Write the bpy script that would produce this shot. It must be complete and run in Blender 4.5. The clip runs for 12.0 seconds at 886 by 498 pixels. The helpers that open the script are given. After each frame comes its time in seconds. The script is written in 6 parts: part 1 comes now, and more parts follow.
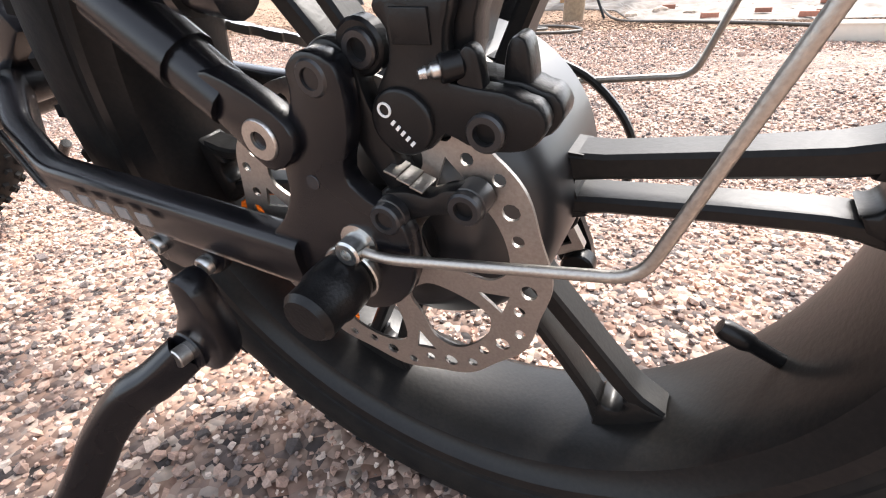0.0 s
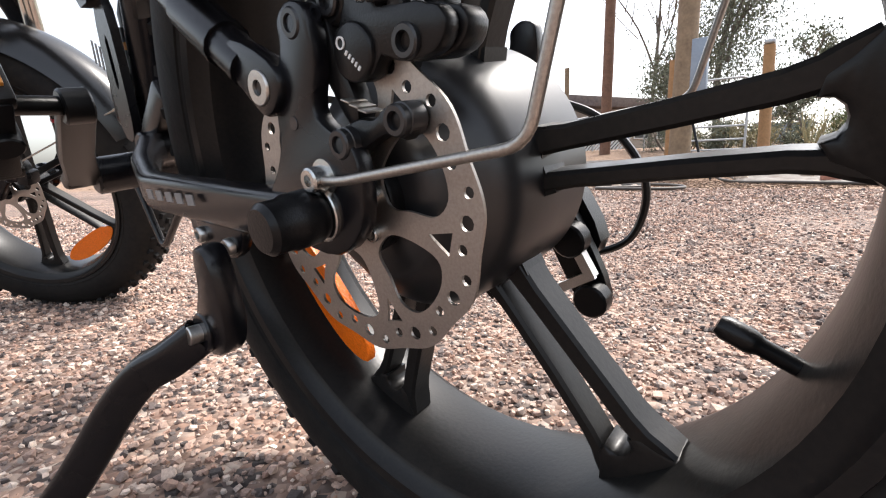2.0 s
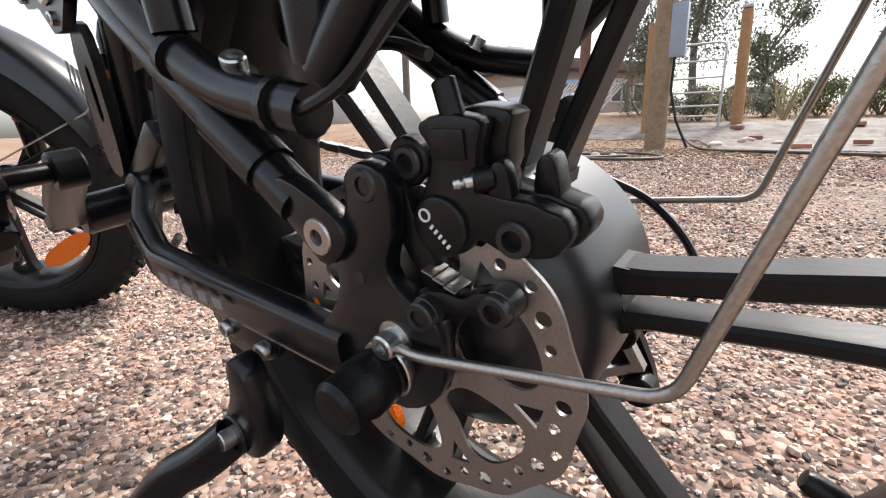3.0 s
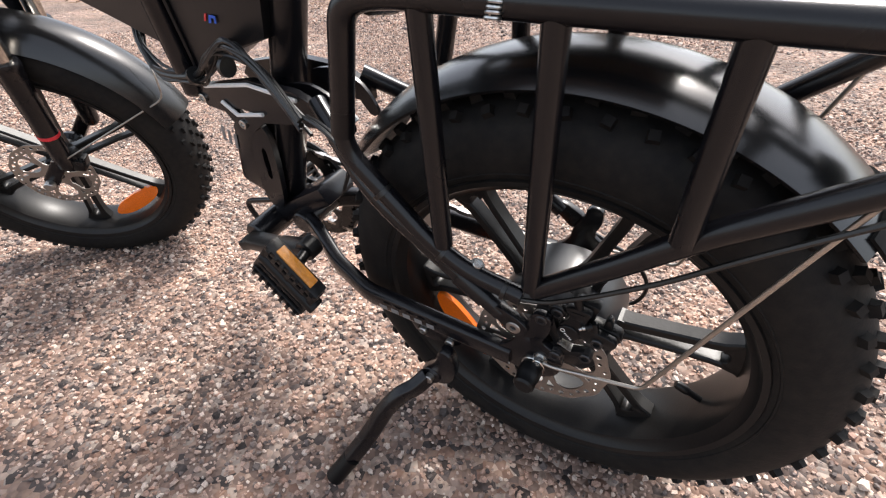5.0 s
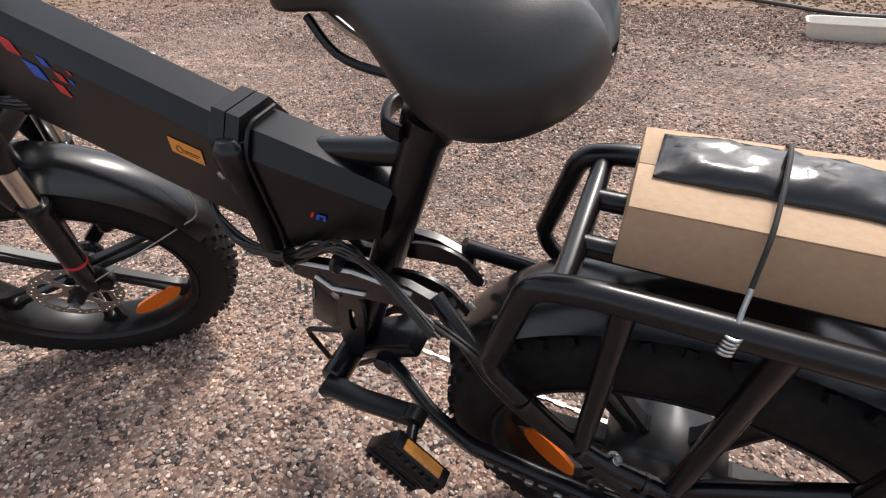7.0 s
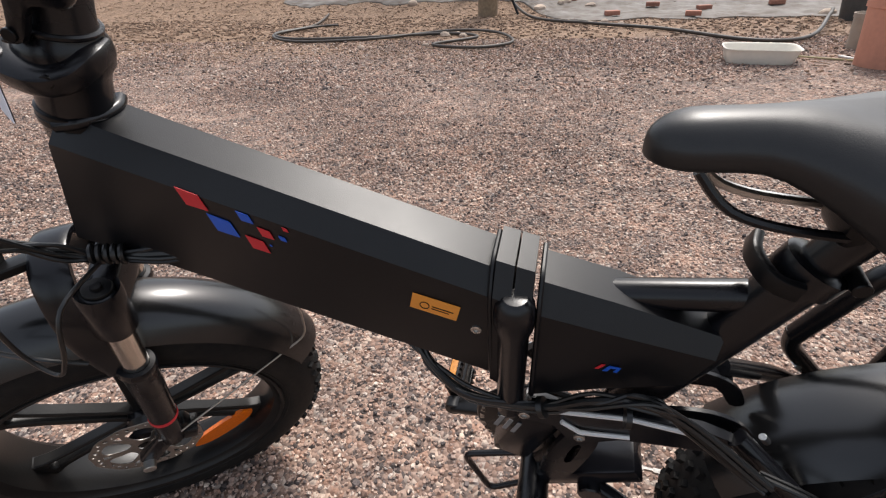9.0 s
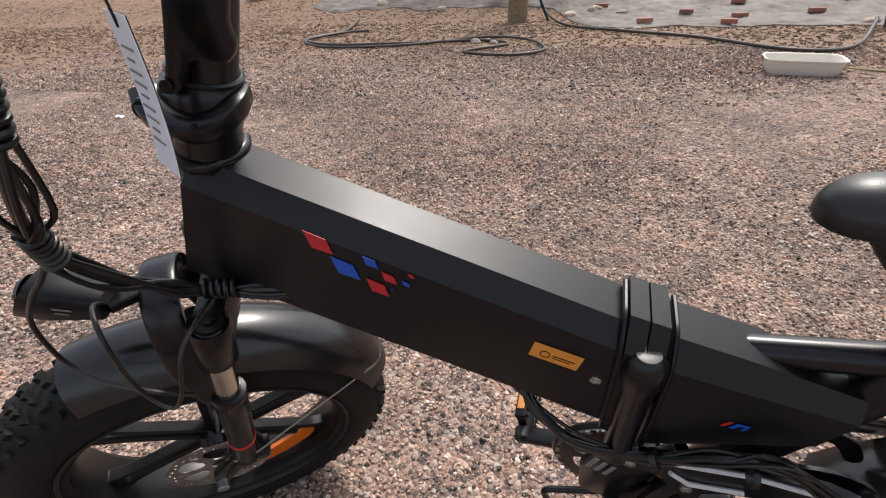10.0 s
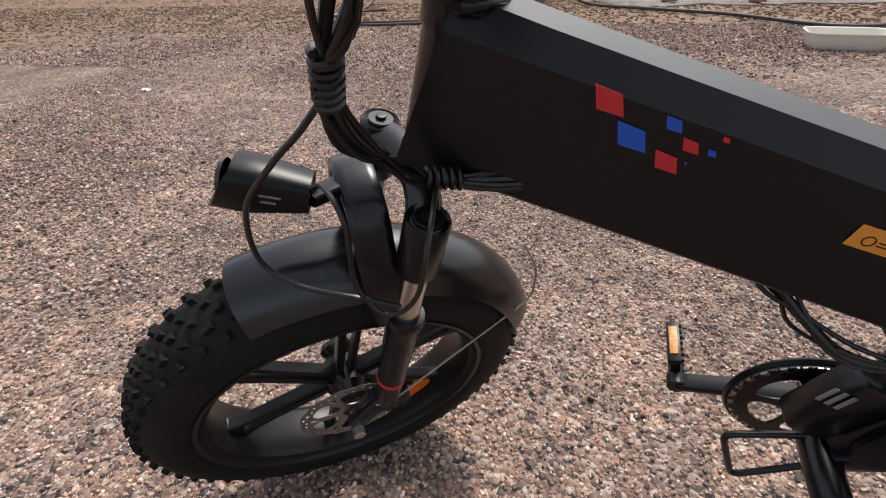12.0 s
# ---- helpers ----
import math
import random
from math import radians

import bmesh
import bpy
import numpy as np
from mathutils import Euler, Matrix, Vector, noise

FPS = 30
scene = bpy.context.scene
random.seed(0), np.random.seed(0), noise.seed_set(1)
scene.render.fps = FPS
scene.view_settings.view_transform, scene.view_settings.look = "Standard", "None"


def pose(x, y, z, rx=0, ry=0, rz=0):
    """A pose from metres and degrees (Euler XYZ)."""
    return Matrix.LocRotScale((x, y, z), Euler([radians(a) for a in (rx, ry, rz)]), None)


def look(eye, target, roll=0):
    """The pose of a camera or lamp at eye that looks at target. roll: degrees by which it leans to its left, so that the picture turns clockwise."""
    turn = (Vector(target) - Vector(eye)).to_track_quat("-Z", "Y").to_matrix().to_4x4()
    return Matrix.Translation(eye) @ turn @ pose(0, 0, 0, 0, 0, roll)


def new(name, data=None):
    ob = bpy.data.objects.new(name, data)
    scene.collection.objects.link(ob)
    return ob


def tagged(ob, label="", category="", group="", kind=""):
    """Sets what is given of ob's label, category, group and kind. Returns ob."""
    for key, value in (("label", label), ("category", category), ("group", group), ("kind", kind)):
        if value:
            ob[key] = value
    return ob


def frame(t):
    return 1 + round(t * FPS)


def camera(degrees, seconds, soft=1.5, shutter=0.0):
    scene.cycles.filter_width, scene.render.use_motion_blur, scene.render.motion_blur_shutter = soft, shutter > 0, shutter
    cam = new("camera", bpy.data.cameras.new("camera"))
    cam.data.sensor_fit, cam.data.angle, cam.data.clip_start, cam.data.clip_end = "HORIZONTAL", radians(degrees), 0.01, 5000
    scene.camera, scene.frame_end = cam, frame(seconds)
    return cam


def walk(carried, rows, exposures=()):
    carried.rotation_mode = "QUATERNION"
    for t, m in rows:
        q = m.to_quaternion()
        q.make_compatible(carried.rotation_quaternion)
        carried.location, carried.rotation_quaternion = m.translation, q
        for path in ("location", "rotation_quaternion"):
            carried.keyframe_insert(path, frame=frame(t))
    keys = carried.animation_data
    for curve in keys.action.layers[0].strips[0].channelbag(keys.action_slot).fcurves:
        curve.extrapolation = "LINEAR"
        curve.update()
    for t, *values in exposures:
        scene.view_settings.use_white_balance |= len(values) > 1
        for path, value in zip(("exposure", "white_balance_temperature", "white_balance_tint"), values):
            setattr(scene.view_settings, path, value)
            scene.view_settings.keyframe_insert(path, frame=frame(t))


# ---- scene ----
cam = camera(87.5, 12.0, 1.2)
PATH = [
    (0, (0.111, -0.2, 0.374), (-0.655, 1.386, -0.574), -2.4),
    (0.5, (0.129, -0.197, 0.348), (-0.8, 1.426, -0.359), -2.1),
    (1, (0.167, -0.189, 0.308), (-0.898, 1.418, -0.223), -1.8),
    (1.5, (0.185, -0.195, 0.288), (-0.972, 1.383, -0.127), -1.5),
    (2, (0.182, -0.201, 0.291), (-1.029, 1.355, -0.048), -1.5),
    (2.5, (0.159, -0.192, 0.33), (-1.043, 1.364, -0.034), -1.4),
    (3, (0.127, -0.198, 0.372), (-0.986, 1.389, -0.122), -1.5),
    (3.5, (0.093, -0.223, 0.446), (-0.905, 1.353, -0.275), -1.5),
    (3.7, (0.083, -0.236, 0.47), (-0.87, 1.319, -0.35), -1.6),
    (5.3, (0.085, -0.445, 0.729), (-0.678, 1.003, -0.421), -1.8),
    (5.5, (0.082, -0.442, 0.754), (-0.669, 1.004, -0.407), -1.9),
    (6, (0.052, -0.439, 0.82), (-0.671, 1.017, -0.345), -1.9),
    (6.5, (-0.001, -0.438, 0.883), (-0.684, 1.034, -0.286), -1.9),
    (7, (-0.126, -0.386, 0.876), (-0.751, 1.113, -0.291), -2.1),
    (7.2, (-0.19, -0.344, 0.874), (-0.782, 1.157, -0.309), -2.8),
    (8.8, (-0.472, -0.367, 0.937), (-0.829, 1.269, -0.156), -2.7),
    (9, (-0.503, -0.362, 0.951), (-0.865, 1.276, -0.138), -2.7),
    (9.5, (-0.557, -0.353, 0.98), (-0.949, 1.284, -0.1), -2.7),
    (10, (-0.603, -0.355, 0.985), (-1.041, 1.274, -0.09), -2.7),
    (10.5, (-0.647, -0.363, 0.983), (-1.129, 1.257, -0.086), -2.7),
    (11, (-0.678, -0.399, 0.972), (-1.192, 1.211, -0.098), -2.6),
    (11.5, (-0.717, -0.442, 0.955), (-1.232, 1.149, -0.141), -2.6),
    (12, (-0.836, -0.405, 0.875), (-1.28, 1.198, -0.235), -2.7),
]
walk(cam, [(t, look(eye, target, roll)) for t, eye, target, roll in PATH],
     [(0, 1.8), (1.0, 1.62), (2.5, 1.08), (3.7, 1.1), (5.3, 1.0), (6.5, 0.6), (7.2, 0.4), (8.8, 0.36), (12, 0.2)])

# ---- world, sun, exposure ----
world = bpy.data.worlds.new("sky")
scene.world = world
world.use_nodes = True
wn = world.node_tree.nodes
sky = wn.new("ShaderNodeTexSky")
sky.sky_type = 'NISHITA'
sky.sun_disc = False
sky.sun_elevation = radians(56)
sky.sun_rotation = radians(15)
sky.air_density, sky.dust_density = 1.0, 4.0
pale = wn.new("ShaderNodeHueSaturation")
pale.inputs["Saturation"].default_value = 0.45
world.node_tree.links.new(sky.outputs["Color"], pale.inputs["Color"])
world.node_tree.links.new(pale.outputs["Color"], wn["Background"].inputs["Color"])
wn["Background"].inputs["Strength"].default_value = 0.205
sun_data = bpy.data.lights.new("sun", "SUN")
sun_data.energy, sun_data.angle, sun_data.color = 2.1, radians(7), (1.0, 0.945, 0.89)
sun = new("sun", sun_data)
sun.matrix_world = look((1.2, 4.5, 7.0), (0, 0, 0))


# ---- materials ----
def material(name, base, rough=0.5, metal=0.0, vary=0.15, scale=60.0, bump=0.0, bump_scale=300.0, second=None, coarse=6.0,
             random_tint=0.0, island=False, coat=0.0, rough_vary=0.1, gloss=0.5):
    m = bpy.data.materials.new(name)
    m.use_nodes = True
    n, ln = m.node_tree.nodes, m.node_tree.links
    b = n["Principled BSDF"]
    co = n.new("ShaderNodeTexCoord")
    fine, wide = n.new("ShaderNodeTexNoise"), n.new("ShaderNodeTexNoise")
    fine.inputs["Scale"].default_value, wide.inputs["Scale"].default_value = scale, coarse
    fine.inputs["Detail"].default_value = 6
    wide.inputs["Detail"].default_value = 4
    for t in (fine, wide):
        ln.new(co.outputs["Object"], t.inputs["Vector"])
    mix = n.new("ShaderNodeMixRGB")
    mix.inputs["Color1"].default_value = (*base, 1)
    mix.inputs["Color2"].default_value = (*(second or [c * (1 - vary) for c in base]), 1)
    add = n.new("ShaderNodeMath")
    add.operation = 'MULTIPLY_ADD'
    ln.new(fine.outputs["Fac"], add.inputs[0])
    add.inputs[1].default_value = 0.6
    half = n.new("ShaderNodeMath")
    half.operation = 'MULTIPLY'
    half.inputs[1].default_value = 0.5
    ln.new(wide.outputs["Fac"], half.inputs[0])
    ln.new(half.outputs[0], add.inputs[2])
    ramp = n.new("ShaderNodeMapRange")
    ramp.inputs["From Min"].default_value, ramp.inputs["From Max"].default_value = 0.4, 0.72
    ln.new(add.outputs[0], ramp.inputs["Value"])
    ln.new(ramp.outputs[0], mix.inputs["Fac"])
    out = mix.outputs["Color"]
    if random_tint or island:
        src = n.new("ShaderNodeNewGeometry").outputs["Random Per Island"] if island else n.new("ShaderNodeObjectInfo").outputs["Random"]
        hsv = n.new("ShaderNodeHueSaturation")
        mr = n.new("ShaderNodeMapRange")
        mr.inputs["To Min"].default_value, mr.inputs["To Max"].default_value = 1 - random_tint, 1 + random_tint
        ln.new(src, mr.inputs["Value"])
        ln.new(mr.outputs[0], hsv.inputs["Value"])
        ln.new(out, hsv.inputs["Color"])
        out = hsv.outputs["Color"]
    ln.new(out, b.inputs["Base Color"])
    rr = n.new("ShaderNodeMapRange")
    rr.inputs["To Min"].default_value, rr.inputs["To Max"].default_value = max(0.03, rough - rough_vary), min(1, rough + rough_vary)
    ln.new(wide.outputs["Fac"], rr.inputs["Value"])
    ln.new(rr.outputs[0], b.inputs["Roughness"])
    b.inputs["Metallic"].default_value = metal
    b.inputs["Specular IOR Level"].default_value = gloss
    b.inputs["Coat Weight"].default_value = coat
    if bump:
        bt = n.new("ShaderNodeTexNoise")
        bt.inputs["Scale"].default_value = bump_scale
        bt.inputs["Detail"].default_value = 4
        ln.new(co.outputs["Object"], bt.inputs["Vector"])
        bp = n.new("ShaderNodeBump")
        bp.inputs["Strength"].default_value = bump
        bp.inputs["Distance"].default_value = 0.002
        ln.new(bt.outputs["Fac"], bp.inputs["Height"])
        ln.new(bp.outputs["Normal"], b.inputs["Normal"])
    return m


def gravel_material(name, per_stone):
    """Mixed gravel: tan, pink, grey and brown stones with dust."""
    m = bpy.data.materials.new(name)
    m.use_nodes = True
    n, ln = m.node_tree.nodes, m.node_tree.links
    b = n["Principled BSDF"]
    co = n.new("ShaderNodeTexCoord")
    ramp = n.new("ShaderNodeValToRGB")
    stops = [(0.0, GRAVEL[0]), (0.14, GRAVEL[1]), (0.32, GRAVEL[2]), (0.5, GRAVEL[3]), (0.66, GRAVEL[4]), (0.82, GRAVEL[5]), (0.95, GRAVEL[6])]
    e = ramp.color_ramp.elements
    while len(e) < len(stops):
        e.new(0.5)
    for el, (p, c) in zip(e, stops):
        el.position, el.color = p, (*c, 1)
    ramp.color_ramp.interpolation = 'LINEAR'
    speck = n.new("ShaderNodeTexNoise")
    speck.inputs["Scale"].default_value = 420
    speck.inputs["Detail"].default_value = 3
    ln.new(co.outputs["Object"], speck.inputs["Vector"])
    wide = n.new("ShaderNodeTexNoise")
    wide.inputs["Scale"].default_value = 1.3
    wide.inputs["Detail"].default_value = 5
    ln.new(co.outputs["Object"], wide.inputs["Vector"])
    bp = n.new("ShaderNodeBump")
    if per_stone:
        ln.new(n.new("ShaderNodeNewGeometry").outputs["Random Per Island"], ramp.inputs["Fac"])
        ln.new(speck.outputs["Fac"], bp.inputs["Height"])
        bp.inputs["Strength"].default_value, bp.inputs["Distance"].default_value = 0.35, 0.001
    else:
        vor, edge = n.new("ShaderNodeTexVoronoi"), n.new("ShaderNodeTexVoronoi")
        for v in (vor, edge):
            v.inputs["Scale"].default_value = 72
            v.inputs["Randomness"].default_value = 1
            ln.new(co.outputs["Object"], v.inputs["Vector"])
        sep = n.new("ShaderNodeSeparateColor")
        ln.new(vor.outputs["Color"], sep.inputs["Color"])
        ln.new(sep.outputs[0], ramp.inputs["Fac"])
        inv = n.new("ShaderNodeMath")
        inv.operation = 'SUBTRACT'
        inv.inputs[0].default_value = 1
        ln.new(edge.outputs["Distance"], inv.inputs[1])
        ln.new(inv.outputs[0], bp.inputs["Height"])
        bp.inputs["Strength"].default_value, bp.inputs["Distance"].default_value = 0.9, 0.012
    tint = n.new("ShaderNodeMixRGB")
    tint.blend_type = 'MULTIPLY'
    tint.inputs["Fac"].default_value = 0.5 if per_stone else 0.8
    tone = n.new("ShaderNodeValToRGB")
    # the bare ground is toned down to paint in shade between the stones
    tone.color_ramp.elements[0].color, tone.color_ramp.elements[1].color = ((0.62, 0.6, 0.6, 1), (1.2, 1.12, 1.06, 1)) if per_stone else ((0.26, 0.24, 0.23, 1), (0.72, 0.66, 0.62, 1))
    tone.color_ramp.elements[0].position, tone.color_ramp.elements[1].position = 0.35, 0.65
    ln.new(speck.outputs["Fac"] if per_stone else wide.outputs["Fac"], tone.inputs["Fac"])
    ln.new(ramp.outputs["Color"], tint.inputs["Color1"])
    ln.new(tone.outputs["Color"], tint.inputs["Color2"])
    patch = n.new("ShaderNodeTexNoise")
    patch.inputs["Scale"].default_value, patch.inputs["Detail"].default_value, patch.inputs["Roughness"].default_value = 7.0, 7, 0.7
    ln.new(co.outputs["Object"], patch.inputs["Vector"])
    dust = n.new("ShaderNodeValToRGB")
    dust.color_ramp.elements[0].position, dust.color_ramp.elements[1].position = 0.36, 0.66
    dust.color_ramp.elements[0].color, dust.color_ramp.elements[1].color = (0.68, 0.69, 0.73, 1), (1.3, 1.22, 1.17, 1)
    ln.new(patch.outputs["Fac"], dust.inputs["Fac"])
    mottle = n.new("ShaderNodeMixRGB")
    mottle.blend_type = 'MULTIPLY'
    mottle.inputs["Fac"].default_value = 1.0
    ln.new(tint.outputs["Color"], mottle.inputs["Color1"])
    ln.new(dust.outputs["Color"], mottle.inputs["Color2"])
    out = mottle.outputs["Color"]
    if not per_stone:
        # bare reddish soil takes over past the edge of the gravel, with a ragged line
        soil = n.new("ShaderNodeValToRGB")
        soil.color_ramp.elements[0].position, soil.color_ramp.elements[1].position = 0.33, 0.68
        soil.color_ramp.elements[0].color, soil.color_ramp.elements[1].color = (0.1, 0.06, 0.04, 1), (0.38, 0.255, 0.17, 1)
        grit = n.new("ShaderNodeTexNoise")
        grit.inputs["Scale"].default_value, grit.inputs["Detail"].default_value = 9, 12
        grit.inputs["Roughness"].default_value = 0.85
        ln.new(co.outputs["Object"], grit.inputs["Vector"])
        ln.new(grit.outputs["Fac"], soil.inputs["Fac"])
        xyz = n.new("ShaderNodeSeparateXYZ")
        ln.new(co.outputs["Object"], xyz.inputs["Vector"])
        slope = n.new("ShaderNodeMath")
        slope.operation = 'MULTIPLY_ADD'
        slope.inputs[1].default_value = -0.16
        ln.new(xyz.outputs["X"], slope.inputs[0])
        ln.new(xyz.outputs["Y"], slope.inputs[2])
        wav = n.new("ShaderNodeMath")
        wav.operation = 'MULTIPLY_ADD'
        wav.inputs[1].default_value = 3.4
        ln.new(wide.outputs["Fac"], wav.inputs[0])
        ln.new(slope.outputs[0], wav.inputs[2])
        edge2 = n.new("ShaderNodeMapRange")
        edge2.inputs["From Min"].default_value, edge2.inputs["From Max"].default_value = 6.4, 7.7
        ln.new(wav.outputs[0], edge2.inputs["Value"])
        mix = n.new("ShaderNodeMixRGB")
        ln.new(edge2.outputs[0], mix.inputs["Fac"])
        ln.new(out, mix.inputs["Color1"])
        ln.new(soil.outputs["Color"], mix.inputs["Color2"])
        out = mix.outputs["Color"]
    ln.new(out, b.inputs["Base Color"])
    b.inputs["Roughness"].default_value = 0.85
    b.inputs["Specular IOR Level"].default_value = 0.25
    ln.new(bp.outputs["Normal"], b.inputs["Normal"])
    return m


GRAVEL = [(0.06, 0.054, 0.053), (0.17, 0.145, 0.135), (0.33, 0.24, 0.195), (0.43, 0.325, 0.265), (0.33, 0.215, 0.165), (0.5, 0.4, 0.335), (0.58, 0.51, 0.44)]
M_GRAVEL = gravel_material("gravel_stone", True)
M_GROUND = gravel_material("gravel_ground", False)
M_PAINT = material("satin_black_paint", (0.0045, 0.0045, 0.006), 0.25, 0, 0.3, 500, 0.05, 900, coarse=9, gloss=0.4)
M_FRAME = material("satin_black_frame_paint", (0.005, 0.005, 0.006), 0.34, 0, 0.3, 500, 0.1, 900, coarse=9, gloss=0.34)
M_PLASTIC = material("black_plastic", (0.005, 0.005, 0.0055), 0.3, 0, 0.3, 400, 0.1, 700, gloss=0.24)
M_GUARD = material("glossy_black_plastic", (0.005, 0.005, 0.0055), 0.22, 0, 0.3, 400, 0.03, 700, gloss=0.6)
M_MATT = material("matt_black_alloy", (0.007, 0.007, 0.0075), 0.3, 0.0, 0.3, 300, 0.08, 900, gloss=0.28)
M_RIM = material("black_cast_alloy", (0.006, 0.006, 0.0065), 0.33, 0.0, 0.3, 300, 0.06, 300, second=(0.013, 0.012, 0.011), gloss=0.24)
M_RUBBER = material("dusty_tyre_rubber", (0.008, 0.008, 0.0085), 0.66, 0, 0.3, 90, 0.15, 250, second=(0.017, 0.0155, 0.014), coarse=14, gloss=0.12)
M_CABLE = material("black_cable", (0.006, 0.006, 0.006), 0.35, 0, 0.3, 200)
M_STEEL = material("brushed_steel", (0.56, 0.54, 0.51), 0.3, 1, 0.25, 900, 0.1, 1200)
M_STAY = material("dull_steel_wire", (0.47, 0.44, 0.4), 0.4, 1, 0.3, 600, 0.1, 900)
M_BOLT = material("zinc_bolt", (0.6, 0.6, 0.58), 0.28, 1, 0.3, 500)
M_ROTOR = material("brake_rotor_steel", (0.46, 0.43, 0.4), 0.42, 1, 0.25, 700, 0.08, 1500, second=(0.36, 0.33, 0.3))
M_CHROME = material("fork_stanchion", (0.62, 0.58, 0.52), 0.16, 1, 0.1, 200)
M_HUB = material("black_motor_shell", (0.014, 0.014, 0.0155), 0.34, 0.1, 0.3, 200, gloss=0.65)
M_ORANGE = material("orange_reflector", (1.0, 0.2, 0.008), 0.2, 0, 0.25, 300, 0.5, 420, coat=0.5)
M_AMBER = material("amber_reflector", (0.62, 0.24, 0.03), 0.25, 0, 0.3, 200, 0.5, 500, coat=0.4)
M_RED = material("red_decal", (0.55, 0.02, 0.03), 0.4, 0, 0.1, 200)
M_BLUE = material("blue_decal", (0.006, 0.085, 0.5), 0.4, 0, 0.1, 200)
M_LABEL = material("orange_label", (0.75, 0.29, 0.04), 0.45, 0, 0.12, 100)
M_WHITE = material("white_decal", (0.72, 0.72, 0.7), 0.4, 0, 0.1, 200)
M_GREY = material("grey_marking", (0.2, 0.2, 0.2), 0.5, 0, 0.2, 200)
M_CARD = material("cardboard", (0.45, 0.305, 0.195), 0.8, 0, 0.12, 140, 0.15, 300, second=(0.39, 0.26, 0.16), coarse=5)
M_BAG = material("black_poly_bag", (0.012, 0.012, 0.013), 0.2, 0, 0.2, 80, 0.4, 40)
M_CORD = material("black_elastic_cord", (0.015, 0.015, 0.015), 0.7, 0, 0.4, 600, 0.5, 900)
M_PAPER = material("white_paper", (0.7, 0.72, 0.78), 0.7, 0, 0.06, 60)
M_TUB = material("milky_plastic", (0.72, 0.68, 0.6), 0.35, 0, 0.08, 30)
M_WOOD = material("weathered_post_wood", (0.26, 0.19, 0.12), 0.85, 0, 0.4, 25, 0.6, 60, second=(0.16, 0.115, 0.075))
M_POLE = material("treated_pole_wood", (0.2, 0.11, 0.07), 0.85, 0, 0.4, 30, 0.6, 70, second=(0.12, 0.065, 0.045))
M_CEDAR = material("orange_cedar", (0.36, 0.2, 0.09), 0.8, 0, 0.3, 30, 0.5, 60)
M_GALV = material("galvanised_pipe", (0.45, 0.46, 0.47), 0.45, 0.7, 0.2, 60)
M_METER = material("grey_blue_box", (0.25, 0.3, 0.36), 0.5, 0.1, 0.15, 30)
M_TERRA = material("terracotta_plastic", (0.55, 0.25, 0.17), 0.7, 0, 0.15, 30, 0.1, 60)
M_POT = material("dark_pot", (0.07, 0.065, 0.06), 0.7, 0, 0.3, 40)
M_HOSE = material("dark_hose", (0.05, 0.04, 0.032), 0.5, 0, 0.3, 60)
M_BRICK = material("red_paver_brick", (0.36, 0.16, 0.11), 0.9, 0, 0.3, 60, 0.5, 120, random_tint=0.2)
M_SHEET = material("weathered_grey_sheet", (0.18, 0.165, 0.15), 0.8, 0, 0.35, 7, 0.9, 11, second=(0.09, 0.068, 0.052), coarse=2.5)
M_LEAF = material("juniper_leaf", (0.19, 0.205, 0.145), 0.8, 0, 0.4, 30, island=True, random_tint=0.45)
M_SHRUB = material("shrub_leaf", (0.17, 0.19, 0.085), 0.8, 0, 0.4, 30, island=True, random_tint=0.45)
M_DRY = material("dry_stem", (0.34, 0.3, 0.17), 0.85, 0, 0.3, 30, island=True, random_tint=0.3)
M_LITTER = material("dry_litter", (0.24, 0.155, 0.105), 0.9, 0, 0.4, 40, island=True, random_tint=0.7)
M_BARK = material("grey_bark", (0.16, 0.13, 0.11), 0.9, 0, 0.4, 40, 0.5, 60)
M_FENCE = material("white_fence_slat", (0.72, 0.72, 0.7), 0.6, 0, 0.15, 30)
M_WALL = material("tan_stucco", (0.36, 0.3, 0.24), 0.9, 0, 0.15, 12, 0.3, 60)
M_ROOF = material("brown_shingle", (0.13, 0.1, 0.085), 0.9, 0, 0.3, 12, 0.4, 30)
M_DARK = material("dark_glass", (0.02, 0.022, 0.025), 0.15, 0, 0.2, 10)
M_CAR = material("blue_car_paint", (0.05, 0.14, 0.4), 0.3, 0, 0.1, 8, coat=0.6)
M_SADDLE = material("matt_saddle_cover", (0.012, 0.012, 0.0125), 0.4, 0, 0.3, 500, 0.07, 1100, gloss=0.45)
M_SPEAKER = material("black_case", (0.03, 0.03, 0.03), 0.6, 0, 0.3, 40)
M_ROCK = material("tan_rock", (0.42, 0.33, 0.26), 0.9, 0, 0.3, 14, 0.6, 30, random_tint=0.3)


# ---- mesh helpers ----
class Geo:
    """Vertices and faces of one mesh."""

    def __init__(self):
        self.v, self.f = [], []

    def put(self, v, f, m=None):
        k = len(self.v)
        self.v += [tuple(m @ Vector(p)) if m else tuple(p) for p in v]
        self.f += [tuple(i + k for i in q) for q in f]
        return self

    def moved(self, m):
        self.v = [tuple(m @ Vector(p)) for p in self.v]
        return self

    def mesh(self, name, mat, sharp=38):
        me = bpy.data.meshes.new(name)
        me.from_pydata(self.v, [], self.f)
        bm = bmesh.new()
        bm.from_mesh(me)
        bmesh.ops.recalc_face_normals(bm, faces=bm.faces)
        bm.to_mesh(me)
        bm.free()
        me.polygons.foreach_set("use_smooth", [True] * len(me.polygons))
        me.set_sharp_from_angle(angle=radians(sharp))
        me.materials.append(mat)
        return me


